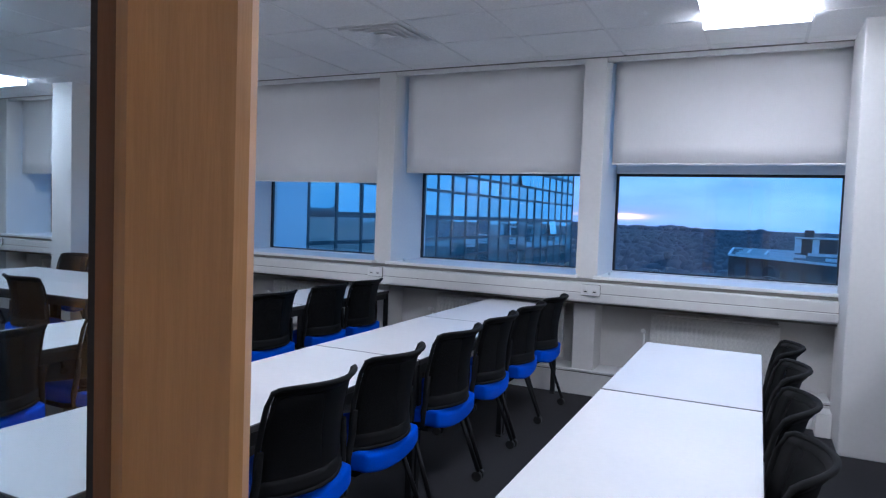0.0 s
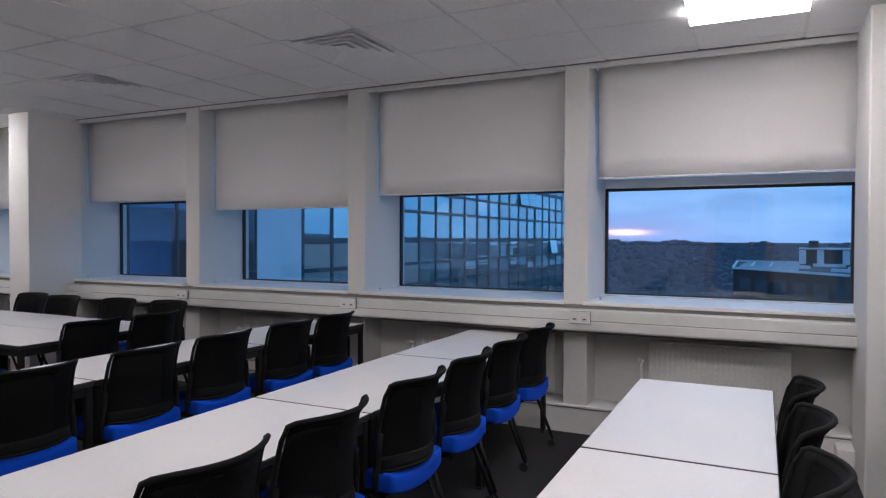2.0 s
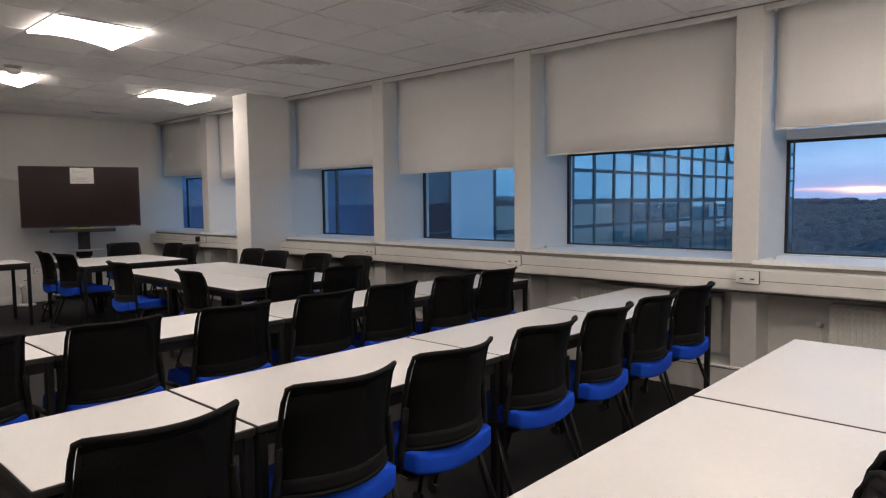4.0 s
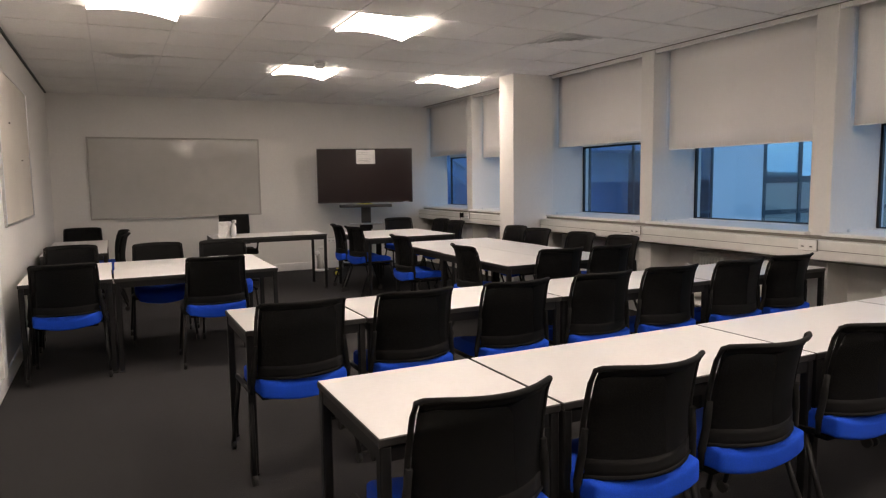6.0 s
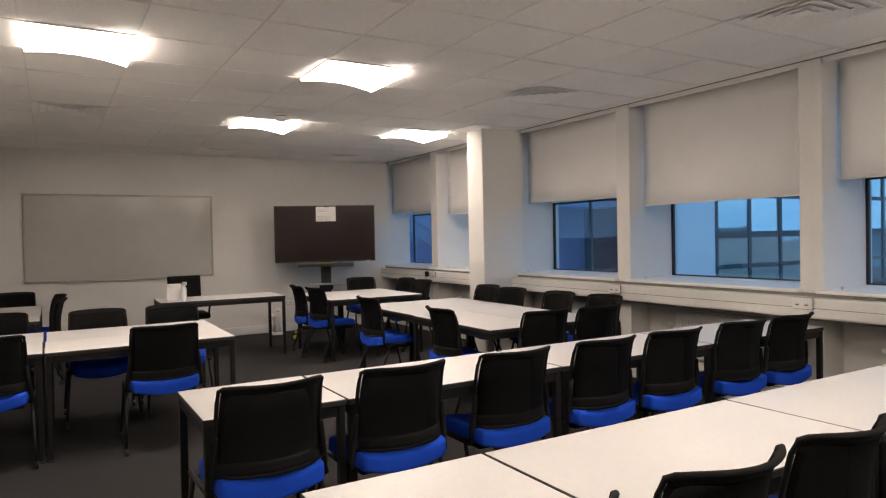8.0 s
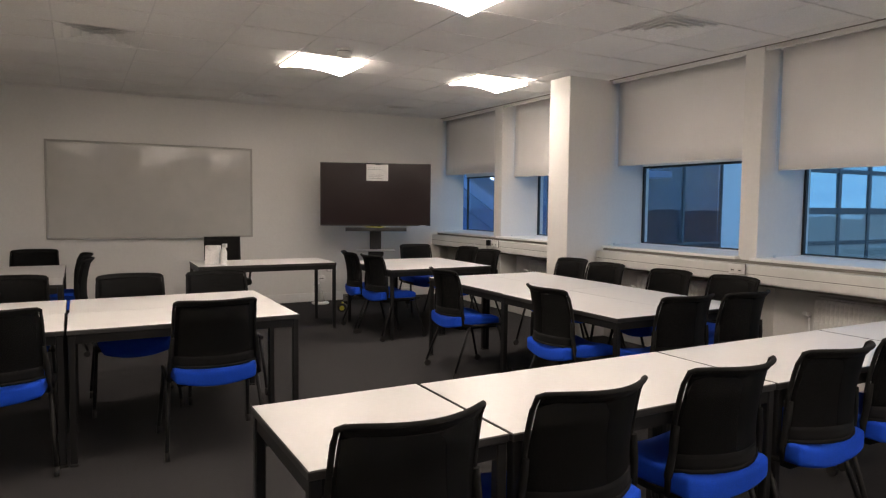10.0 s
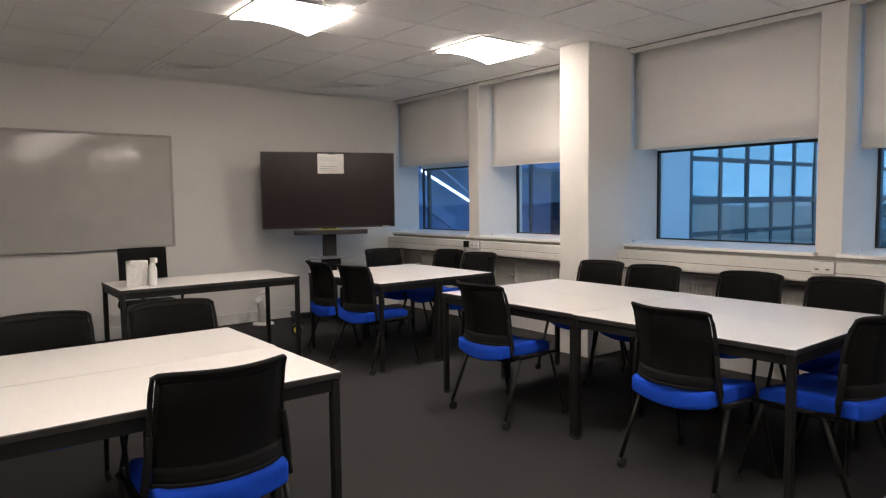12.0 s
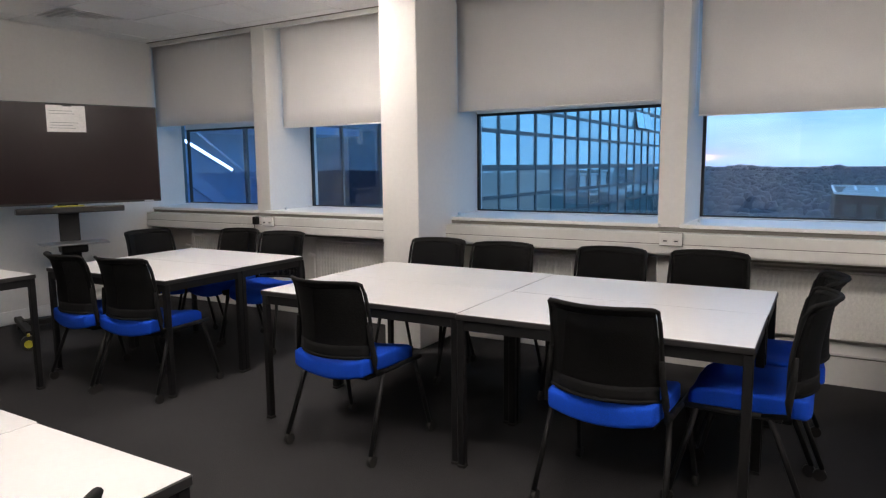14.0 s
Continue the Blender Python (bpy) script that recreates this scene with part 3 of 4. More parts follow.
def chair():
    """Mesh-backed conference chair on castors, facing +y, with its back top over (0, 0)."""
    thing = base("conference_chair", "black mesh-back chair with a royal blue fabric seat on castors", "chair", "classroom chairs")
    cy = 0.25

    def seat_fn(u, v):
        x, yy = (u - 0.5) * 2, (v - 0.5) * 2
        rx = 0.219 * (1 - 0.10 * max(0, yy) ** 3 - 0.05 * max(0, -yy) ** 3)
        px = rx * x
        py = cy - 0.042 + 0.222 * yy * (1 - 0.06 * abs(x) ** 4)
        crown = 0.024 * (1 - x ** 4) * (1 - yy ** 4)
        pz = 0.426 + crown - 0.030 * max(0, yy) ** 4 - 0.012 * (1 - abs(x)) * (1 - abs(yy)) + 0.034 * x * x - 0.016
        return (px, py, pz), (0, 0, 1)
    bm = slab_bm(seat_fn, 12, 12, 0.078)
    bmesh.ops.recalc_face_normals(bm, faces=bm.faces)
    rim_edges = [e for e in bm.edges if e.calc_face_angle(0) > 1.0]
    bmesh.ops.bevel(bm, geom=rim_edges, offset=0.018, segments=3, affect="EDGES", profile=0.6)
    for f in bm.faces:
        f.smooth = True
    part("seat", bm, M_BLUE, thing, "royal blue upholstered seat cushion")
    part("seat_pan", box_bm(-0.195, cy - 0.20, 0.374, 0.195, cy + 0.14, 0.395, bevel=0.008, seg=2), M_PLASTIC, thing)

    def back_line(v):
        # side profile of the back from its foot (v=0) to the curled top (v=1)
        z = 0.475 + 0.365 * v
        y = 0.050 - 0.022 * v - 0.026 * v * v + 0.012 * math.sin(math.pi * v)
        return y, z

    def back_at(u, v, inset=0.0):
        y, z = back_line(v)
        w = 0.207 + 0.012 * (1 - v) - inset
        s = (u - 0.5) * 2
        x = w * s
        y = y + 0.090 * (s * s - 1) + 0.014
        if v > 0.9:
            y -= 0.018 * ((v - 0.9) / 0.1) ** 2
        z += -0.007 * s ** 6 * (v > 0.5) + 0.004
        return Vector((x, y, z))

    def with_normal(f):
        def g(u, v):
            e = 0.01
            a = f(min(u + e, 1), v) - f(max(u - e, 0), v)
            b = f(u, min(v + e, 1)) - f(u, max(v - e, 0))
            n = a.cross(b).normalized()
            return f(u, v), n
        return g
    # outer rim of the back
    rim = []
    for i in range(9):
        rim.append(back_at(0.0, 0.02 + 0.95 * i / 8))
    for i in range(13):
        rim.append(back_at(0.03 + 0.94 * i / 12, 0.99))
    for i in range(9):
        rim.append(back_at(1.0, 0.97 - 0.95 * i / 8))
    for i in range(1, 8):
        rim.append(back_at(1 - i / 8, 0.015))
    rim.append(rim[0])
    part("back_frame", tube_bm(rim, 0.0088, 8), M_PLASTIC, thing, "black moulded rim of the backrest")
    part("backrest", slab_bm(with_normal(lambda u, v: back_at(0.02 + 0.96 * u, 0.02 + 0.95 * v)), 10, 10, 0.003), M_MESH, thing, "black woven mesh")
    part("lumbar_panel", slab_bm(with_normal(lambda u, v: back_at(0.02 + 0.96 * u, 0.02 + 0.15 * v) + Vector((0, -0.0015, 0))), 8, 3, 0.005), M_PLASTIC, thing, "solid black lower back panel")
    part("top_lip", slab_bm(with_normal(lambda u, v: back_at(0.03 + 0.94 * u, 0.92 + 0.075 * v) + Vector((0, -0.004, 0))), 10, 2, 0.009), M_PLASTIC, thing, "curled top edge of the backrest")
    for s in (-1, 1):
        up = [(s * 0.232, cy - 0.10, 0.405), (s * 0.236, cy - 0.19, 0.418), (s * 0.232, 0.062, 0.47), (s * 0.222, 0.052, 0.56), (s * 0.214, 0.048, 0.64)]
        part("back_upright", tube_bm(up, [0.012, 0.013, 0.014, 0.013, 0.010], 8), M_PLASTIC, thing)
        part("side_rail", tube_bm([(s * 0.232, cy - 0.17, 0.405), (s * 0.232, cy + 0.18, 0.405)], 0.012, 8), M_STEEL, thing)
        for end, fy in ((-1, -0.015), (1, 0.47)):
            top = Vector((s * 0.232, cy + end * 0.13, 0.400))
            foot = Vector((s * 0.256, fy, 0.052))
            mid = top.lerp(foot, 0.5) + Vector((0, 0, 0.0))
            leg = part("leg", tube_bm([top, mid, foot], 0.0115, 8), M_STEEL, thing)
            bm = tube_bm([(s * 0.256 - 0.011, fy + 0.008, 0.026), (s * 0.256 + 0.011, fy + 0.008, 0.026)], 0.026, 12)
            part("castor", bm, M_RUBBER, leg, "small black castor wheel")
    part("cross_bar", tube_bm([(-0.232, cy - 0.12, 0.398), (0.232, cy - 0.12, 0.398)], 0.010, 8), M_STEEL, thing)
    part("cross_bar", tube_bm([(-0.232, cy + 0.12, 0.398), (0.232, cy + 0.12, 0.398)], 0.010, 8), M_STEEL, thing)
    return thing


SEATS = [
    (-1.231, 1.276, 90),
    (-1.231, 1.855, 90),
    (-1.231, 2.376, 90),
    (-1.231, 2.994, 90),
    (-1.231, 3.544, 90),
    (-1.235, 4.095, 90),
    (-1.235, 4.635, 90),
    (-2.776, 1.179, 90),
    (-2.776, 1.763, 90),
    (-2.776, 2.372, 90),
    (-2.776, 2.971, 90),
    (-2.776, 3.511, 90),
    (-2.776, 4.13, 90),
    (-2.776, 4.64, 90),
    (0.150, 1.86, 91),
    (0.154, 2.41, 90),
    (0.163, 2.95, 90),
    (0.168, 3.455, 89),
    (1.64, 3.1, 90),
    (1.62, 4, 90),
    (-5.964, 3.006, -3),
    (-4.693, 3.055, -3),
    (-4.01, 3.58, 89),
    (-3.98, 4.07, 93),
    (-6.32, 4.64, 180),
    (-5.81, 4.6, 184),
    (-5.105, 4.64, 180),
    (-4.56, 4.7, 177),
    (-8.02, 3, -8),
    (-7.53, 3.04, 4),
    (-8.22, 4.6, 180),
    (-7.7, 4.56, 185),
    (-8.88, 4.2, -90),
    (-4.978, 1.086, 90),
    (-5.046, 0.074, 90),
    (-6.42, 0.76, -90),
    (-6.43, 1.34, -90),
    (-6.58, 0.05, -90),
    (-9.36, 0.05, -90),
    (-8.62, 0.48, 180),
    (-8.06, 0.48, 180),
]
first = chair()
for i, (x, y, a) in enumerate(SEATS):
    m = pose(x, y, 0, 0, 0, a + rng.uniform(-2.0, 2.0))
    if i == 0:
        first.matrix_basis = m
    else:
        copy_thing(first, m)

# ---- things along the walls ----
bm_frame = [(0.13, 0.905, 2.46, 0.93), (0.13, 2.03, 2.46, 2.055), (0.13, 0.93, 0.155, 2.03), (2.435, 0.93, 2.46, 2.03)]
thing = base("whiteboard", "large glossy whiteboard in a thin grey frame on the end wall", "whiteboard")
part("panel", box_bm(X0 + 0.002, 0.155, 0.93, X0 + 0.014, 2.435, 2.03), M_BOARD, thing)
for a, b, c, d in bm_frame:
    part("frame", box_bm(X0 + 0.002, a, b, X0 + 0.022, c, d, bevel=0.003), M_BOARDFRAME, thing, "grey edge profile")
part("pen_tray", box_bm(X0 + 0.022, 0.5, 0.900, X0 + 0.06, 2.1, 0.908, bevel=0.002), M_ALU, thing, "narrow aluminium pen ledge")

thing = base("pinboard", "pale fabric pinboard with a slim grey frame on the wall", "pinboard")
part("panel", box_bm(-7.56, Y0, 1.10, -5.64, Y0 + 0.014, 2.28), M_PIN, thing)
for a, b, c, d in ((-7.58, 1.08, -5.62, 1.10), (-7.58, 2.28, -5.62, 2.30), (-7.58, 1.10, -7.56, 2.28), (-5.64, 1.10, -5.62, 2.28)):
    part("frame", box_bm(a, Y0, b, c, Y0 + 0.022, d, bevel=0.003), M_ALU, thing)
for px, pz in ((-6.9, 1.62), (-6.2, 1.9)):
    part("pin", tube_bm([(px, Y0 + 0.014, pz), (px, Y0 + 0.024, pz)], 0.005, 8), M_GASKET, thing, "dark drawing pin")

thing = base("window_interior", "white framed interior window with a boxed sill in the corridor wall", "window", kind="structure")
for a, b, c, d in ((-4.50, 1.31, -4.42, 2.48), (-3.40, 1.31, -3.32, 2.48), (-4.42, 2.40, -3.40, 2.48)):
    part("window_frame", box_bm(a, Y0, b, c, Y0 + 0.05, d, bevel=0.004), M_TRIM, thing)
part("pane", box_bm(-4.42, Y0 + 0.004, 1.31, -3.40, Y0 + 0.012, 2.40), M_BOARD, thing, "frosted white pane")
part("window_sill", box_bm(-4.42, Y0, 1.18, -3.32, Y0 + 0.13, 1.305, bevel=0.006, seg=2), M_TRUNK, thing, "boxed sill")
part("casing", box_bm(-5.02, Y0, 0.12, -4.86, Y0 + 0.03, H - 0.02, bevel=0.004), M_TRIM, thing, "white cover strip")

# socket by the whiteboard
copy_thing(s0, pose(X0 + 0.002, 3.55, 0.45, 0, 0, 90))


# ---- display on its stand ----
def display_stand():
    """Faces +x at turn 0; the origin is on the floor under the pole."""
    tv = base("display_screen", "large switched-off flat display with a paper sheet taped on", "television")
    part("bezel", box_bm(0.02, -0.725, 1.065, 0.07, 0.725, 1.89, bevel=0.006, seg=2), M_BEZEL, tv, "thin black bezel")
    part("panel", box_bm(0.071, -0.713, 1.083, 0.0735, 0.713, 1.879), M_SCREEN, tv, "dark brown-black screen")
    sheet = part("paper_note", box_bm(0.0745, 0.022 - 0.15, 1.658, 0.0755, 0.022 + 0.135, 1.872), M_PAPER, tv, "white paper note")
    for i in range(5):
        part("text_line", box_bm(0.0757, -0.105, 1.825 - 0.022 * i - 0.05 * (i > 1), 0.0761, 0.06 + 0.02 * (i % 3), 1.829 - 0.022 * i - 0.05 * (i > 1)), M_INK, sheet, "unreadable grey print")
    part("tape", box_bm(0.0760, -0.01, 1.864, 0.0766, 0.06, 1.880), M_GASKET, sheet, "dark strip of tape")
    part("logo_strip", box_bm(0.0705, 0.58, 1.068, 0.072, 0.66, 1.078), M_ALU, tv)
    part("mount", box_bm(-0.03, -0.22, 1.25, 0.018, 0.22, 1.7, bevel=0.004), M_STEEL, tv)
    stand = base("display_stand", "black wheeled display stand with a soundbar shelf and a small tray", "display stand")
    part("soundbar", box_bm(0.02, -0.40, 0.995, 0.13, 0.40, 1.045, bevel=0.008, seg=2), M_BEZEL, stand, "slim black soundbar")
    part("pole", box_bm(-0.09, -0.075, 0.12, -0.032, 0.075, 1.72, bevel=0.008, seg=2), M_STEEL, stand)
    part("tray", box_bm(-0.06, -0.25, 0.735, 0.22, 0.25, 0.750, bevel=0.006), M_ALU, stand, "grey equipment tray")
    part("tray_bracket", box_bm(-0.05, -0.10, 0.66, 0.12, 0.10, 0.733, bevel=0.02, seg=3), M_STEEL, stand)
    part("base_bar", box_bm(-0.12, -0.40, 0.07, -0.02, 0.40, 0.12, bevel=0.01), M_STEEL, stand)
    for s in (-1, 1):
        part("foot_bar", box_bm(-0.32, s * 0.40 - 0.03, 0.065, 0.36, s * 0.40 + 0.03, 0.11, bevel=0.008), M_STEEL, stand)
        for fx in (-0.29, 0.33):
            part("castor", tube_bm([(fx, s * 0.40 - 0.016, 0.032), (fx, s * 0.40 + 0.016, 0.032)], 0.032, 14), M_RUBBER, stand)
    level = base("spirit_level", "short yellow spirit level lying on the soundbar", "spirit level")
    part("body", box_bm(0.05, -0.13, 1.0455, 0.08, 0.10, 1.056, bevel=0.003), M_YELLOW, level)
    part("vial", box_bm(0.055, -0.03, 1.0562, 0.075, 0.01, 1.0570), M_TRIM, level, "pale vial window")
    return tv, stand, level


for ob in display_stand():
    ob.matrix_basis = pose(-9.50, 3.925, 0, 0, 0, -20.3)
thing = base("extension_reel", "small yellow and black cable tidy on the floor", "cable reel")
part("drum", tube_bm([(0, -0.04, 0.055), (0, 0.04, 0.055)], 0.055, 16), M_GASKET, thing)
part("rim", tube_bm([(0, -0.046, 0.055), (0, -0.041, 0.055)], 0.03, 16), M_YELLOW, thing, "yellow flange")
part("handle", box_bm(-0.010, -0.03, 0.108, 0.010, 0.03, 0.125, bevel=0.004), M_YELLOW, thing)
thing.matrix_basis = pose(-9.15, 3.33, 0, 0, 0, 60)

# small white fan on the floor by the end wall
thing = base("desk_fan", "small white desk fan with a compact round head on the floor", "fan")
part("head", tube_bm([(-0.03, 0.02, 0.345), (-0.02, 0.02, 0.345), (0.035, 0.02, 0.35), (0.045, 0.02, 0.35)], [0.030, 0.046, 0.050, 0.042], 20), M_PAPER, thing, "round white head")
part("grille_slot", box_bm(0.0455, -0.008, 0.347, 0.047, 0.048, 0.354), M_GASKET, thing, "dark slot")
part("hinge", tube_bm([(-0.02, -0.085, 0.262), (0.0, -0.06, 0.275), (0.0, -0.02, 0.30)], [0.022, 0.034, 0.026], 12), M_PAPER, thing)
part("stem", tube_bm([(-0.05, 0.0, 0.025), (-0.05, -0.01, 0.15), (-0.03, -0.04, 0.265)], [0.06, 0.042, 0.03], 14), M_BOARD, thing, "pale grey stem")
part("foot", tube_bm([(-0.04, 0, 0.0), (-0.04, 0, 0.018), (-0.04, 0, 0.032)], [0.115, 0.115, 0.06], 24), M_TRIM, thing)
thing.matrix_basis = pose(-9.90, 3.29, 0, 0, 0, -20)

# paper roll and spray bottle on the teacher's desk
thing = base("paper_towel_roll", "large white paper towel roll standing on the desk", "paper roll")
part("roll", tube_bm([(0, 0, 0.0), (0, 0, 0.004), (0, 0, 0.185), (0, 0, 0.19)], [0.076, 0.079, 0.079, 0.076], 28), M_PAPER, thing)
part("core", tube_bm([(0, 0, 0.1902), (0, 0, 0.1912)], 0.022, 14), M_DARKSHADE, thing, "dark cardboard core")
bm = bmesh.new()
pts = [(0.02, -0.0765, 0.185), (0.076, 0.02, 0.185), (0.155, -0.02, 0.003), (0.10, -0.10, 0.003)]
vs = [bm.verts.new(p) for p in pts] + [bm.verts.new((p[0] + 0.002, p[1] - 0.001, p[2] + 0.001)) for p in pts]
bm.faces.new(vs[:4])
bm.faces.new(vs[4:][::-1])
for j in range(4):
    bm.faces.new((vs[j], vs[4 + j], vs[4 + (j + 1) % 4], vs[(j + 1) % 4]))
part("loose_sheet", bm, M_PAPER, thing, "loose end of paper hanging down")
thing.matrix_basis = pose(-8.42, 1.66, 0.72)
thing = base("spray_bottle", "white plastic spray bottle standing on the desk", "bottle")
part("body", tube_bm([(0, 0, 0), (0, 0, 0.01), (0, 0, 0.13), (0, 0, 0.155), (0, 0, 0.175)], [0.030, 0.034, 0.034, 0.024, 0.013], 16), M_PAPER, thing)
part("nozzle", box_bm(-0.012, -0.012, 0.176, 0.045, 0.012, 0.215, bevel=0.006, seg=2), M_PAPER, thing)
part("trigger", box_bm(0.020, -0.006, 0.135, 0.030, 0.006, 0.174, bevel=0.003), M_PAPER, thing)
thing.matrix_basis = pose(-8.32, 1.745, 0.72, 0, 0, 30)

# office chair behind the desk
thing = base("office_chair", "black mesh-back swivel chair behind the desk", "chair")


def office_back(u, v):
    s = (u - 0.5) * 2
    return Vector((0.20 * s, 0.05 * s * s - 0.04 * v, 0.55 + 0.41 * v)), Vector((0, 1, 0))


part("backrest", slab_bm(office_back, 10, 8, 0.03), M_PLASTIC, thing)
part("seat", box_bm(-0.23, 0.05, 0.44, 0.23, 0.50, 0.51, bevel=0.03, seg=3), M_PLASTIC, thing)
part("back_bar", tube_bm([(0, 0.20, 0.42), (0, -0.02, 0.44), (0, -0.035, 0.70)], 0.022, 8), M_STEEL, thing)
part("gas_lift", tube_bm([(0, 0.27, 0.09), (0, 0.27, 0.43)], 0.026, 12), M_STEEL, thing)
for i in range(5):
    a = 2 * math.pi * i / 5 + 0.3
    leg = part("leg", tube_bm([(0, 0.27, 0.10), (0.28 * math.cos(a), 0.27 + 0.28 * math.sin(a), 0.07)], [0.026, 0.016], 8), M_STEEL, thing)
    cx, cy = 0.28 * math.cos(a), 0.27 + 0.28 * math.sin(a)
    part("castor", tube_bm([(cx - 0.02, cy, 0.028), (cx + 0.02, cy, 0.028)], 0.028, 12), M_RUBBER, leg)
for s in (-1, 1):
    part("armrest", tube_bm([(s * 0.24, 0.30, 0.47), (s * 0.27, 0.28, 0.64), (s * 0.27, 0.12, 0.66)], 0.016, 8), M_PLASTIC, thing)
thing.matrix_basis = pose(-9.25, 1.90, 0, 0, 0, -90)

# ---- door, standing ajar into the room ----
thing = base("door_1", "beech veneer door with a glazed panel, standing ajar", "door", kind="structure")
LW, LT = 0.80, 0.044
ST = 0.029
part("stile", box_bm(LW - ST, 0, 0.008, LW, LT, 2.03, bevel=0.003), M_WOOD, thing, "lock stile")
part("stile", box_bm(0, 0, 0.008, 0.11, LT, 2.03, bevel=0.003), M_WOOD, thing, "hinge stile")
part("rail", box_bm(0.11, 0.001, 0.008, LW - ST, LT - 0.001, 0.30), M_WOOD, thing)
part("rail", box_bm(0.11, 0.001, 1.92, LW - ST, LT - 0.001, 2.03), M_WOOD, thing)
part("bead", box_bm(LW - ST - 0.005, 0.008, 0.30, LW - ST, LT - 0.008, 1.92), M_BEAD, thing, "hardwood glazing bead, coloured dark for its shaded bevel")
part("seal", box_bm(LW - ST - 0.008, 0.014, 0.30, LW - ST - 0.005, LT - 0.014, 1.92), M_GASKET, thing, "black glazing seal")
part("bead", box_bm(0.11, 0.008, 0.30, 0.126, LT - 0.008, 1.92), M_BEAD, thing, "hardwood glazing bead, coloured dark for its shaded bevel")
pane = part("pane", box_bm(0.126, LT / 2 - 0.003, 0.30, LW - ST - 0.008, LT / 2 + 0.003, 1.92), M_GLASS, thing, "clear glass")
pane.visible_shadow = False
for yy, s in ((-0.001, -1), (LT + 0.001, 1)):
    h = part("door_handle", tube_bm([(LW - 0.03, yy, 1.0), (LW - 0.03, yy + s * 0.05, 1.0), (LW - 0.15, yy + s * 0.055, 1.0)], 0.009, 10), M_ALU, thing, "satin lever handle")
    part("rose", tube_bm([(LW - 0.03, yy, 1.0), (LW - 0.03, yy + s * 0.006, 1.0)], 0.024, 16), M_ALU, h)
part("sign_disc", tube_bm([(LW - 0.018, -0.0008, 1.447), (LW - 0.018, -0.0022, 1.447)], 0.004, 14), M_ALU, thing, "small metal disc")
# the visible face looks back at the doorway
thing.matrix_basis = pose(-0.686, -0.302, 0, 0, 0, 39.05)
thing = base("door_frame", "beech veneer door lining with architraves", "door frame", kind="structure")
part("jamb", box_bm(DX0, Y0 - 0.15, 0, DX0 + 0.032, Y0 + 0.006, DH), M_WOOD, thing)
part("jamb", box_bm(DX1 - 0.032, Y0 - 0.15, 0, DX1, Y0 + 0.006, DH), M_WOOD, thing)
part("head", box_bm(DX0 + 0.032, Y0 - 0.15, DH - 0.032, DX1 - 0.032, Y0 + 0.006, DH), M_WOOD, thing)
for a, b in ((DX0 - 0.07, DX0), (DX1, DX1 + 0.07)):
    part("architrave", box_bm(a, Y0, 0, b, Y0 + 0.018, DH + 0.07, bevel=0.004), M_WOOD, thing)
part("architrave", box_bm(DX0, Y0, DH, DX1, Y0 + 0.018, DH + 0.07, bevel=0.004), M_WOOD, thing)

# ---- outside: the place is high above the ground ----
GROUND = -20.0
M_FIELD = surface("winter_woodland_ground", (0.060, 0.060, 0.066), 0.95, fine=0.05, fine_amt=0.35, coarse=0.006, coarse_amt=0.4, bump=0.0)
# distance haze is put into this lighter, bluish base colour
M_FOLIAGE = surface("bare_woodland_hazed", (0.080, 0.080, 0.092), 0.95, fine=0.3, fine_amt=0.06, coarse=0.01, coarse_amt=0.16, bump=0.0, vary=0.05)
M_BRICK = surface("dark_red_brick", (0.040, 0.034, 0.036), 0.85, fine=3, fine_amt=0.15, coarse=0.2, coarse_amt=0.15, bump=0.0)
M_ROOF = surface("grey_roofing_felt", (0.06, 0.06, 0.065), 0.8, fine=0.7, fine_amt=0.2, coarse=0.12, coarse_amt=0.25, bump=0.0)
M_PARAPET = surface("pale_parapet_capping", (0.62, 0.64, 0.66), 0.5, fine=0.8, fine_amt=0.1, bump=0.0)
M_FRAME = surface("grey_curtain_wall_frame", (0.045, 0.062, 0.072), 0.45, coarse=0.5, bump=0.0)
M_PANEL = surface("white_cladding_panel", (0.72, 0.75, 0.78), 0.4, coarse=0.4, coarse_amt=0.06, bump=0.0)
M_DARKIN = surface("dim_stairwell_wall", (0.58, 0.63, 0.70), 0.8, coarse=0.5, coarse_amt=0.2, bump=0.0)
M_STAIR = surface("grey_stair_stringer", (0.50, 0.53, 0.60), 0.6, bump=0.0)


def mirror_glass(name, tint, share_gloss, inner):
    m = bpy.data.materials.new(name)
    m.use_nodes = True
    nt = m.node_tree
    bsdf = nt.nodes["Principled BSDF"]
    bsdf.inputs["Base Color"].default_value = (*inner, 1)
    bsdf.inputs["Roughness"].default_value = 0.3
    g = nt.nodes.new("ShaderNodeBsdfGlossy")
    g.inputs[0].default_value = (*tint, 1)
    g.inputs["Roughness"].default_value = 0.015
    oi = nt.nodes.new("ShaderNodeObjectInfo")
    mr = nt.nodes.new("ShaderNodeMapRange")
    mr.inputs[3].default_value, mr.inputs[4].default_value = share_gloss - 0.12, share_gloss + 0.10
    nt.links.new(oi.outputs["Random"], mr.inputs[0])
    mx = nt.nodes.new("ShaderNodeMixShader")
    nt.links.new(mr.outputs[0], mx.inputs[0])
    nt.links.new(bsdf.outputs[0], mx.inputs[1])
    nt.links.new(g.outputs[0], mx.inputs[2])
    nt.links.new(mx.outputs[0], nt.nodes["Material Output"].inputs[0])
    return m


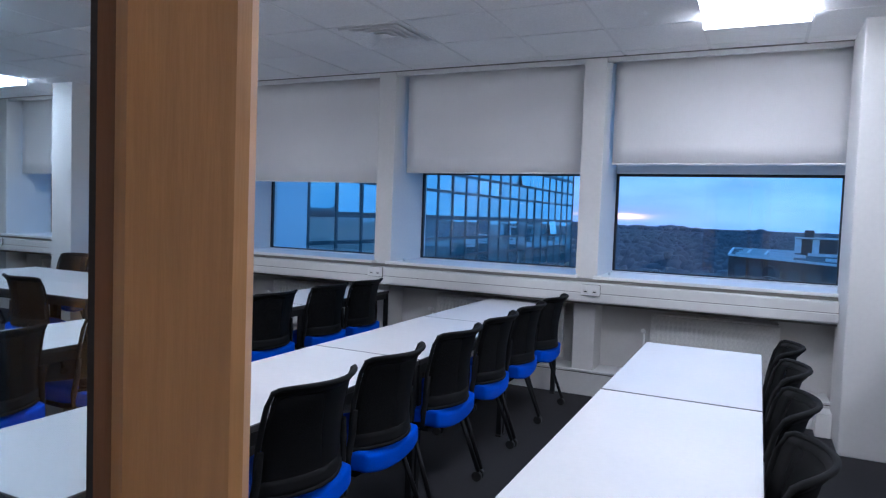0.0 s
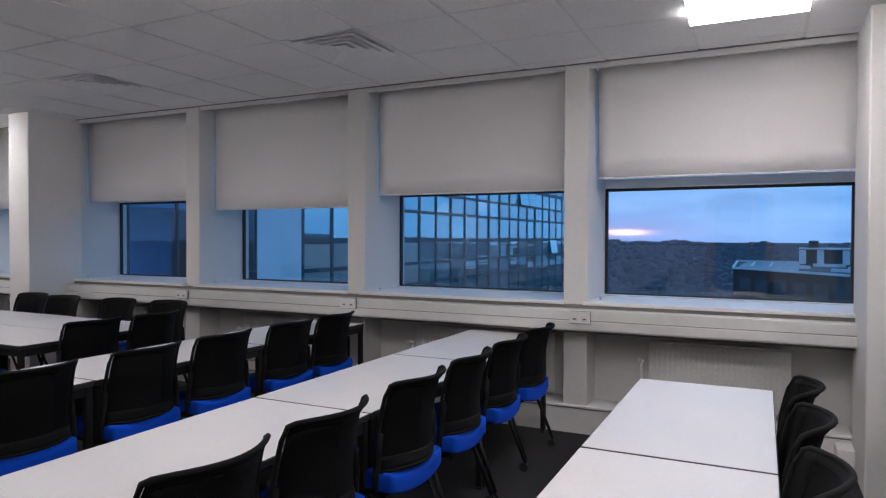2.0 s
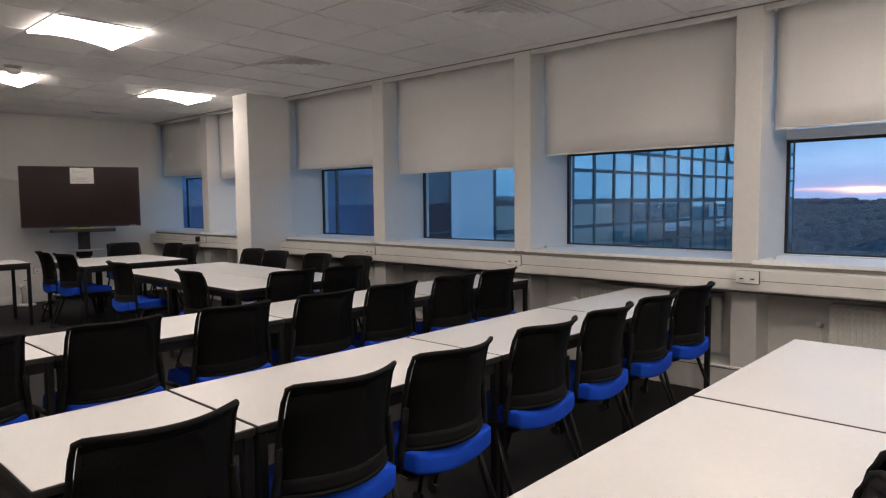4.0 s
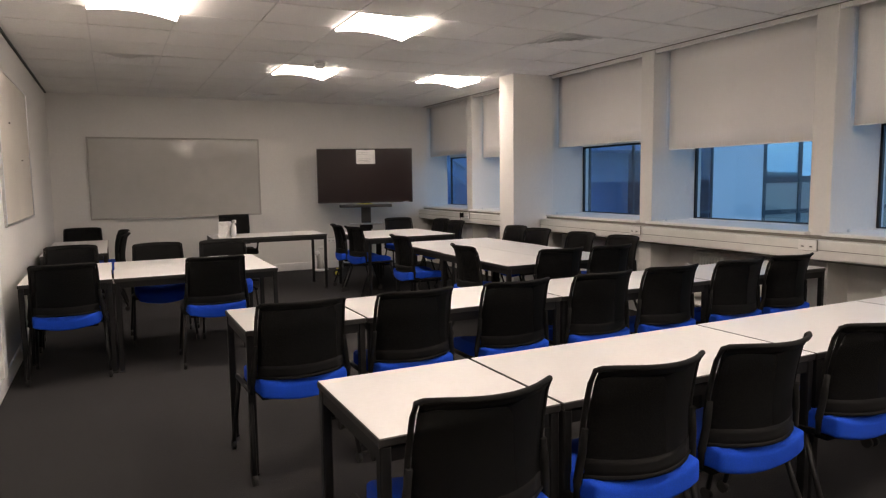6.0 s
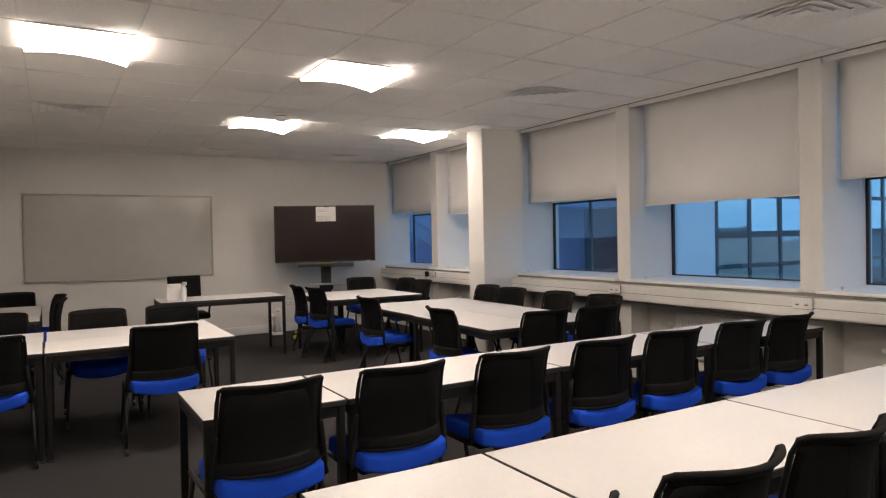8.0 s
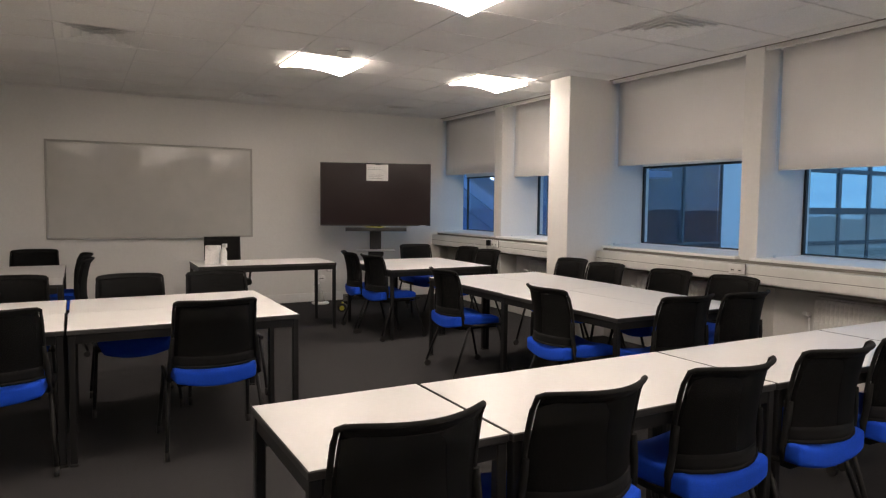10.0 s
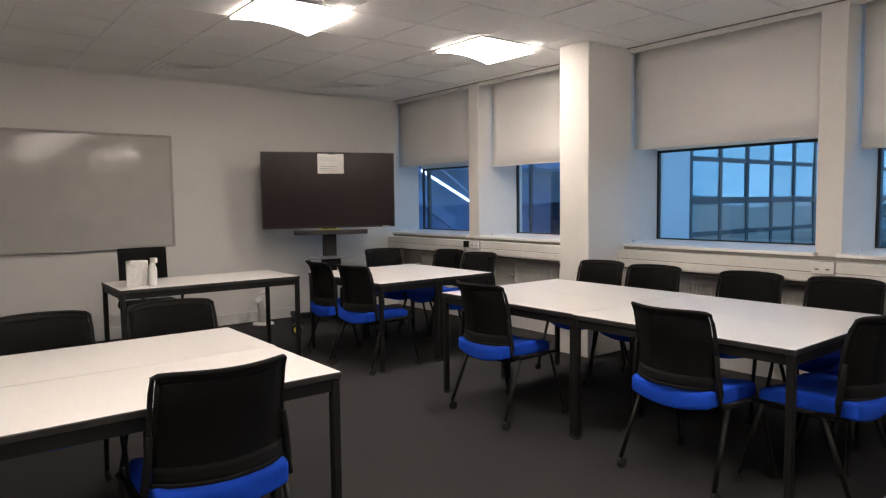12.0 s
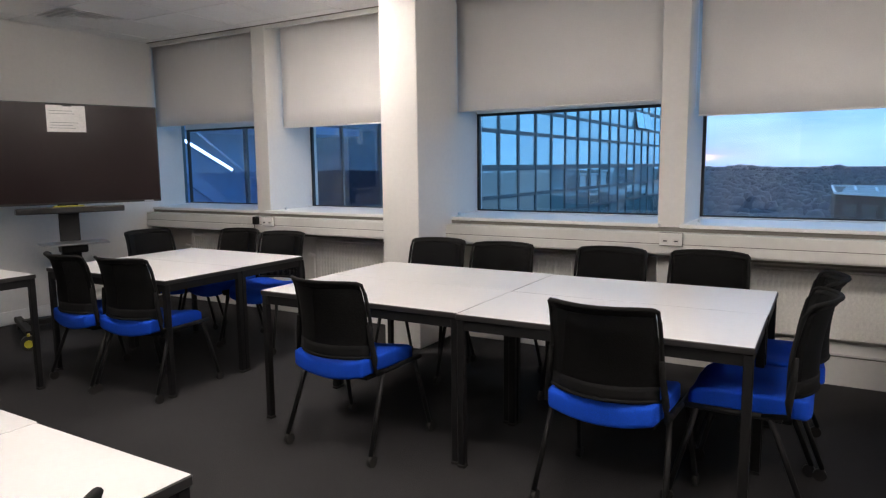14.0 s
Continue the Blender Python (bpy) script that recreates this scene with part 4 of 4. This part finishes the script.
M_CURTAIN = mirror_glass("blue_reflective_glazing", (0.68, 0.93, 0.96), 0.60, (0.20, 0.33, 0.35))
# beige inner colour stands in for pale reflections and lit rooms
M_PALEGLASS = mirror_glass("glazing_painted_pale_reflection", (0.70, 0.92, 0.96), 0.30, (0.46, 0.45, 0.40))
M_STAIRGLASS = pane_glass("stairwell_glazing", (0.66, 0.80, 0.94))

me = bpy.data.meshes.new("ground")
R = 4000.0
me.from_pydata([(R * math.cos(a), R * math.sin(a), GROUND) for a in [2 * math.pi * i / 64 for i in range(64)]], [], [list(range(64))])
me.materials.append(M_FIELD)
tagged(new("ground", me), "dim wooded ground reaching the horizon", "ground", kind="structure")

# curtain-wall wing at right angles to this one
FX, FY0, FY1, PW = -14.8, 19.8, 57.6, 1.8
wing = base("office_wing", "office wing with a blue reflective glass curtain wall", "building")
part("wall", box_bm(FX - 14, FY0 - 2.4, GROUND, FX - 0.12, FY1, 12.0), M_FRAME, wing)
part("cladding", box_bm(FX - 0.119, FY0 - 2.4, GROUND, FX + 0.02, FY0 - 0.06, 12.0), M_PANEL, wing, "smooth white cladding bay")
rows = []
z = 0.18 - 3.4 * 4
while z < 11.0:
    rows += [(z, z + 1.09), (z + 1.09, z + 2.45), (z + 2.45, z + 3.40)]
    z += 3.4
panes = {}
prng = random.Random(7)
n_cols = int(round((FY1 - FY0) / PW))
for z0, z1 in rows:
    tall = round(z1 - z0, 2)
    for c in range(n_cols):
        y = FY0 + PW * c
        # near lower panes get the painted pale reflection
        pale_low = z1 < 1.4 and c < 5
        key = (tall, pale_low)
        if key not in panes:
            panes[key] = part("pane", box_bm(-0.012, 0.05, 0.05, 0.012, PW - 0.05, tall - 0.05), M_PALEGLASS if pale_low else M_CURTAIN, wing, "glass with a pale reflection put into its colour" if pale_low else "")
            ob = panes[key]
        else:
            ob = share("pane", panes[key], wing, Matrix())
        opened = (c in (13, 14) and abs(z0 - 3.58) < 0.1) or (c == 17 and abs(z0 - 0.18) < 0.1)
        if opened:
            ob.matrix_basis = pose(FX + 0.02, y, z0 + tall) @ pose(0, 0, 0, 0, -9, 0) @ pose(0, 0, -tall)
        else:
            ob.matrix_basis = pose(FX - 0.03, y, z0, prng.uniform(-0.1, 0.1), prng.uniform(-0.5, 0.5), prng.uniform(-0.45, 0.45))
for c in range(n_cols + 1):
    part("mullion", box_bm(FX - 0.11, FY0 + PW * c - 0.08, -12.2, FX + 0.03, FY0 + PW * c + 0.08, 12.0), M_FRAME, wing)
for i, (z0, z1) in enumerate(rows):
    t = 0.11 if i % 3 == 1 else 0.075
    part("transom", box_bm(FX - 0.10, FY0, z0 - t, FX + 0.02, FY1, z0 + t), M_FRAME, wing)
part("roof", box_bm(FX - 14.1, FY0 - 2.5, 12.0, FX + 0.1, FY1 + 0.1, 12.5), M_ROOF, wing)

# stairwell between the two wings
SX, SY0, SY1 = -14.8, 6.1, 17.38
tower = base("stair_tower", "dark glazed stairwell with diagonal flights joining the two wings", "building")
part("back_wall", box_bm(SX - 4.0, SY0, GROUND, SX - 3.8, SY1, 12.0), M_DARKIN, tower)
part("side_wall", box_bm(SX - 3.8, SY0, GROUND, SX - 0.06, SY0 + 0.2, 12.0), M_DARKIN, tower)
part("roof", box_bm(SX - 4.1, SY0, 12.0, SX + 0.1, SY1, 12.5), M_ROOF, tower)
for k in range(-3, 3):
    fz = -0.9 + 3.4 * k
    part("floor_slab", box_bm(SX - 3.8, SY0 + 0.2, fz - 0.2, SX - 1.9, SY1, fz), M_STAIR, tower)
    bm = bmesh.new()
    for x0 in (SX - 1.7, SX - 0.5):
        vs = [bm.verts.new((x0 + dx, yy, zz)) for dx in (0, 0.08) for yy, zz in ((8.0, fz + 3.4), (8.0, fz + 3.1), (13.2, fz - 0.3), (13.2, fz))]
        bm.faces.new(vs[:4])
        bm.faces.new(vs[4:][::-1])
        for j in range(4):
            bm.faces.new((vs[j], vs[4 + j], vs[4 + (j + 1) % 4], vs[(j + 1) % 4]))
    part("stringer", bm, M_STAIR, tower)
    part("handrail", tube_bm([(SX - 0.4, 8.0, fz + 4.3), (SX - 0.4, 13.2, fz + 0.9)], 0.025, 6), M_STAIR, tower)
for c in range(8):
    y = SY0 + (SY1 - SY0) * c / 7
    part("mullion", box_bm(SX - 0.06, y - 0.03, GROUND, SX + 0.03, y + 0.03, 12.0), M_FRAME, tower)
    if c < 7:
        p = part("pane", box_bm(SX - 0.012, y + 0.03, -6.0, SX, y + (SY1 - SY0) / 7 - 0.03, 8.0), M_STAIRGLASS, tower)
        p.visible_shadow = False
for z in (-2.2, 0.3, 3.7, 7.1):
    part("transom", box_bm(SX - 0.05, SY0, z - 0.03, SX + 0.02, SY1, z + 0.03), M_FRAME, tower)
thing = base("stair_light", "white fluorescent batten glowing along the stair flight", "strip light")
part("tube", tube_bm([(SX - 0.30, 9.33, 2.05), (SX - 0.30, 10.78, 1.33)], 0.028, 8), emitter("cool_tube", (0.92, 0.96, 1.0), 6.0), thing, "lit white tube")
part("batten", tube_bm([(SX - 0.36, 9.25, 2.09), (SX - 0.36, 10.86, 1.29)], 0.05, 6), M_STAIR, thing)

# flat-roofed block further off, its plan not quite square
blk = base("flat_roof_building", "low brick building with a flat felt roof and pale parapet edging", "building")
TOPZ = -2.45
PLAN = [(-3.5, 99.8), (15.6, 76.0), (19.4, 82.0), (17.6, 126.0), (-3.9, 132.0)]


def prism(points, z0, z1, bm=None):
    bm = bm or bmesh.new()
    low = [bm.verts.new((x, y, z0)) for x, y in points]
    high = [bm.verts.new((x, y, z1)) for x, y in points]
    bm.faces.new(low[::-1])
    bm.faces.new(high)
    for i in range(len(points)):
        j = (i + 1) % len(points)
        bm.faces.new((low[i], low[j], high[j], high[i]))
    return bm


def bar(a, b, width, z0, z1):
    """A straight bar on the plan from a to b."""
    d = (Vector(b) - Vector(a)).normalized()
    n = Vector((-d.y, d.x)) * width / 2
    a, b = Vector(a), Vector(b)
    return prism([tuple(a - n), tuple(b - n), tuple(b + n), tuple(a + n)], z0, z1)


part("wall", prism(PLAN, GROUND, TOPZ - 0.35), M_BRICK, blk)
part("roof", prism(PLAN, TOPZ - 0.345, TOPZ - 0.25), M_ROOF, blk)
for i in range(5):
    part("parapet", bar(PLAN[i], PLAN[(i + 1) % 5], 0.30, TOPZ - 0.25, TOPZ - 0.003 * i), M_PARAPET, blk, "pale metal capping")
edge = Vector(PLAN[1]) - Vector(PLAN[0])
out = Vector((edge.y, -edge.x)).normalized() * 0.04
for i in range(9):
    for zz in (-5.4, -9.0, -12.6):
        p = Vector(PLAN[0]) + edge * (0.05 + 0.105 * i) + out
        part("window", bar(tuple(p), tuple(p + edge * 0.07), 0.06, zz, zz + 1.6), M_FRAME, blk, "dark window")
part("end_panel", bar((15.75, 75.75), (19.75, 81.9), 0.3, TOPZ - 3.2, TOPZ - 0.28), M_PARAPET, blk, "pale clad end bay")
# skylight kerbs and walkway rails on the roof
for p, q, h in (((-2.6, 103.0), (4.2, 96.5), 0.25), ((-2.4, 110.0), (6.0, 104.0), 0.3), ((-2.0, 118.0), (11.0, 112.0), 0.3), ((1.0, 99.5), (1.6, 115.0), 0.3), ((-1.2, 101.6), (-0.9, 118.0), 0.3), ((8.0, 97.0), (15.0, 90.0), 0.25), ((10.5, 104.0), (16.0, 99.5), 0.25)):
    part("roof_kerb", bar(p, q, 0.28, TOPZ - 0.25, TOPZ + h - 0.1), M_PARAPET, blk, "pale upstand")
hut = part("plant_room", prism([(5.2, 114.0), (14.2, 112.6), (14.8, 116.6), (5.8, 118.0)], TOPZ - 0.25, TOPZ + 2.3), M_BRICK, blk, "brick rooftop plant room")
for u in (0.0, 0.26, 0.62, 0.9):
    x, y = 5.1 + 9.0 * u, 113.9 - 1.4 * u
    part("panel", bar((x, y), (x + 0.9, y - 0.14), 0.16, TOPZ + 0.1, TOPZ + 2.2), M_PARAPET, hut, "white panel")
part("hut_roof", prism([(5.0, 113.7), (14.4, 112.2), (15.0, 116.8), (5.6, 118.2)], TOPZ + 2.3, TOPZ + 2.52), M_PARAPET, hut, "pale roof edge")
part("chimney", prism([(6.4, 115.0), (7.6, 114.8), (7.8, 116.0), (6.6, 116.2)], TOPZ + 2.52, TOPZ + 3.6), M_BRICK, hut)

# woods: clumps of rough crowns on the ground, thinning to a far ridge
wr = random.Random(21)
verts, faces = [], []


def crown(cx, cy, base_z, r, h):
    n0 = len(verts)
    rings = 4
    for j in range(rings):
        f = j / (rings - 1)
        rr = r * (0.7, 1.0, 0.9, 0.5)[j]
        for k in range(7):
            a = 2 * math.pi * k / 7 + j * 0.4
            q = rr * wr.uniform(0.7, 1.2)
            verts.append((cx + q * math.cos(a), cy + q * math.sin(a), base_z + h * (0.35 + 0.65 * f) * wr.uniform(0.96, 1.04)))
    for j in range(rings - 1):
        for k in range(7):
            faces.append((n0 + j * 7 + k, n0 + j * 7 + (k + 1) % 7, n0 + (j + 1) * 7 + (k + 1) % 7, n0 + (j + 1) * 7 + k))
    faces.append(tuple(n0 + 21 + k for k in range(7)))


for i in range(17000):
    d = 132 + 1150 * wr.random() ** 1.5
    b = radians(wr.uniform(-50, 42))
    cx, cy = d * math.sin(b), d * math.cos(b)
    if (cx < -12 and cy < 75) or (-8 < cx < 24 and cy < 136):
        continue
    h = wr.uniform(6, 11) + 2.0 * max(0.0, noise.noise((cx * 0.006, cy * 0.006, 0)))
    crown(cx, cy, GROUND, wr.uniform(1.6, 3.0) * (1 + d / 500), h)
for i in range(1500):
    b = radians(-60 + 105 * i / 1500 + wr.uniform(-0.2, 0.2))
    d = wr.uniform(1150, 1500)
    deg = math.degrees(b)
    lift = 1.5 * noise.noise((deg * 0.12, 3.1, 0)) + 4 * noise.noise((deg * 0.7, 1.7, 0)) + 2.5 * noise.noise((deg * 2.1, 5.3, 0))
    rise = 3.0 if deg < -4 else 0.0
    crown(d * math.sin(b), d * math.cos(b), GROUND, wr.uniform(5, 11), max(12 + rise + lift + wr.uniform(-1.5, 2.5), 8))
me = bpy.data.meshes.new("woodland")
me.from_pydata(verts, [], faces)
me.materials.append(M_FOLIAGE)
me.shade_smooth()
tagged(new("woodland", me), "dark bare winter woodland stretching to the skyline", "trees", kind="stuff")

# last sunset light breaking through the cloud far off: a soft glow over the sky
def sunset_glow():
    m = bpy.data.materials.new("sunset_glow")
    m.use_nodes = True
    nt = m.node_tree
    nt.nodes.remove(nt.nodes["Principled BSDF"])
    tc = nt.nodes.new("ShaderNodeTexCoord")
    sep = nt.nodes.new("ShaderNodeSeparateXYZ")
    nt.links.new(tc.outputs["UV"], sep.inputs[0])
    wisp = nt.nodes.new("ShaderNodeTexNoise")
    wisp.inputs["Scale"].default_value = 5.0
    wisp.inputs["Detail"].default_value = 5
    wmap = nt.nodes.new("ShaderNodeMapping")
    wmap.inputs["Scale"].default_value = (1.2, 5.0, 1)
    nt.links.new(tc.outputs["UV"], wmap.inputs[0])
    nt.links.new(wmap.outputs[0], wisp.inputs[0])

    def op(kind, a, b):
        n = nt.nodes.new("ShaderNodeMath")
        n.operation = kind
        for k, v in enumerate((a, b)):
            if isinstance(v, (int, float)):
                n.inputs[k].default_value = v
            else:
                nt.links.new(v, n.inputs[k])
        return n.outputs[0]
    bend = op("MULTIPLY", op("SUBTRACT", wisp.outputs[0], 0.5), 0.16)
    u, v = sep.outputs[0], op("ADD", sep.outputs[1], bend)
    total = None
    for cu, cv, su, sv, colour in ((0.52, 0.37, 0.065, 0.070, (3.2, 1.35, 0.22)), (0.38, 0.41, 0.13, 0.040, (1.0, 0.36, 0.06)), (0.50, 0.44, 0.18, 0.17, (0.20, 0.07, 0.0))):
        du = op("DIVIDE", op("SUBTRACT", u, cu), su)
        dv = op("DIVIDE", op("SUBTRACT", v, cv), sv)
        r2 = op("ADD", op("MULTIPLY", du, du), op("MULTIPLY", dv, dv))
        g = op("POWER", 2.718, op("MULTIPLY", r2, -0.5))
        vec = nt.nodes.new("ShaderNodeVectorMath")
        vec.operation = "SCALE"
        vec.inputs[0].default_value = colour
        nt.links.new(g, vec.inputs["Scale"])
        if total is None:
            total = vec.outputs[0]
        else:
            add = nt.nodes.new("ShaderNodeVectorMath")
            nt.links.new(total, add.inputs[0])
            nt.links.new(vec.outputs[0], add.inputs[1])
            total = add.outputs[0]
    em = nt.nodes.new("ShaderNodeEmission")
    nt.links.new(total, em.inputs[0])
    tr = nt.nodes.new("ShaderNodeBsdfTransparent")
    both = nt.nodes.new("ShaderNodeAddShader")
    nt.links.new(em.outputs[0], both.inputs[0])
    nt.links.new(tr.outputs[0], both.inputs[1])
    nt.links.new(both.outputs[0], nt.nodes["Material Output"].inputs[0])
    return m


bm = bmesh.new()
uv = bm.loops.layers.uv.new("UVMap")
cols = []
for i in range(25):
    b = radians(-18 + 15 * i / 24)
    cols.append([bm.verts.new((3300 * math.sin(b), 3300 * math.cos(b), z)) for z in (-15, 105)])
for i in range(24):
    f = bm.faces.new((cols[i][0], cols[i + 1][0], cols[i + 1][1], cols[i][1]))
    for loop, (a, c) in zip(f.loops, ((i, 0), (i + 1, 0), (i + 1, 1), (i, 1))):
        loop[uv].uv = (a / 24, c)
structure("backdrop_sunset", bm, sunset_glow(), "orange sunset glow in the cloud near the horizon", "sky")

# odds and ends by the windows
thing = base("plug_adapter", "black plug-in power adapter on the trunking", "power adapter")
part("body", box_bm(-0.022, -0.050, -0.035, 0.022, 0, 0.035, bevel=0.006, seg=2), M_PLASTIC, thing)
part("cable", tube_bm([(0.0, -0.045, -0.034), (0.01, -0.05, -0.10), (0.10, -0.02, -0.13), (0.26, 0.03, -0.128)], 0.004, 6), M_PLASTIC, thing, "thin black cable")
thing.matrix_basis = pose(-8.56, TRUNK_Y - 0.006, 0.868)
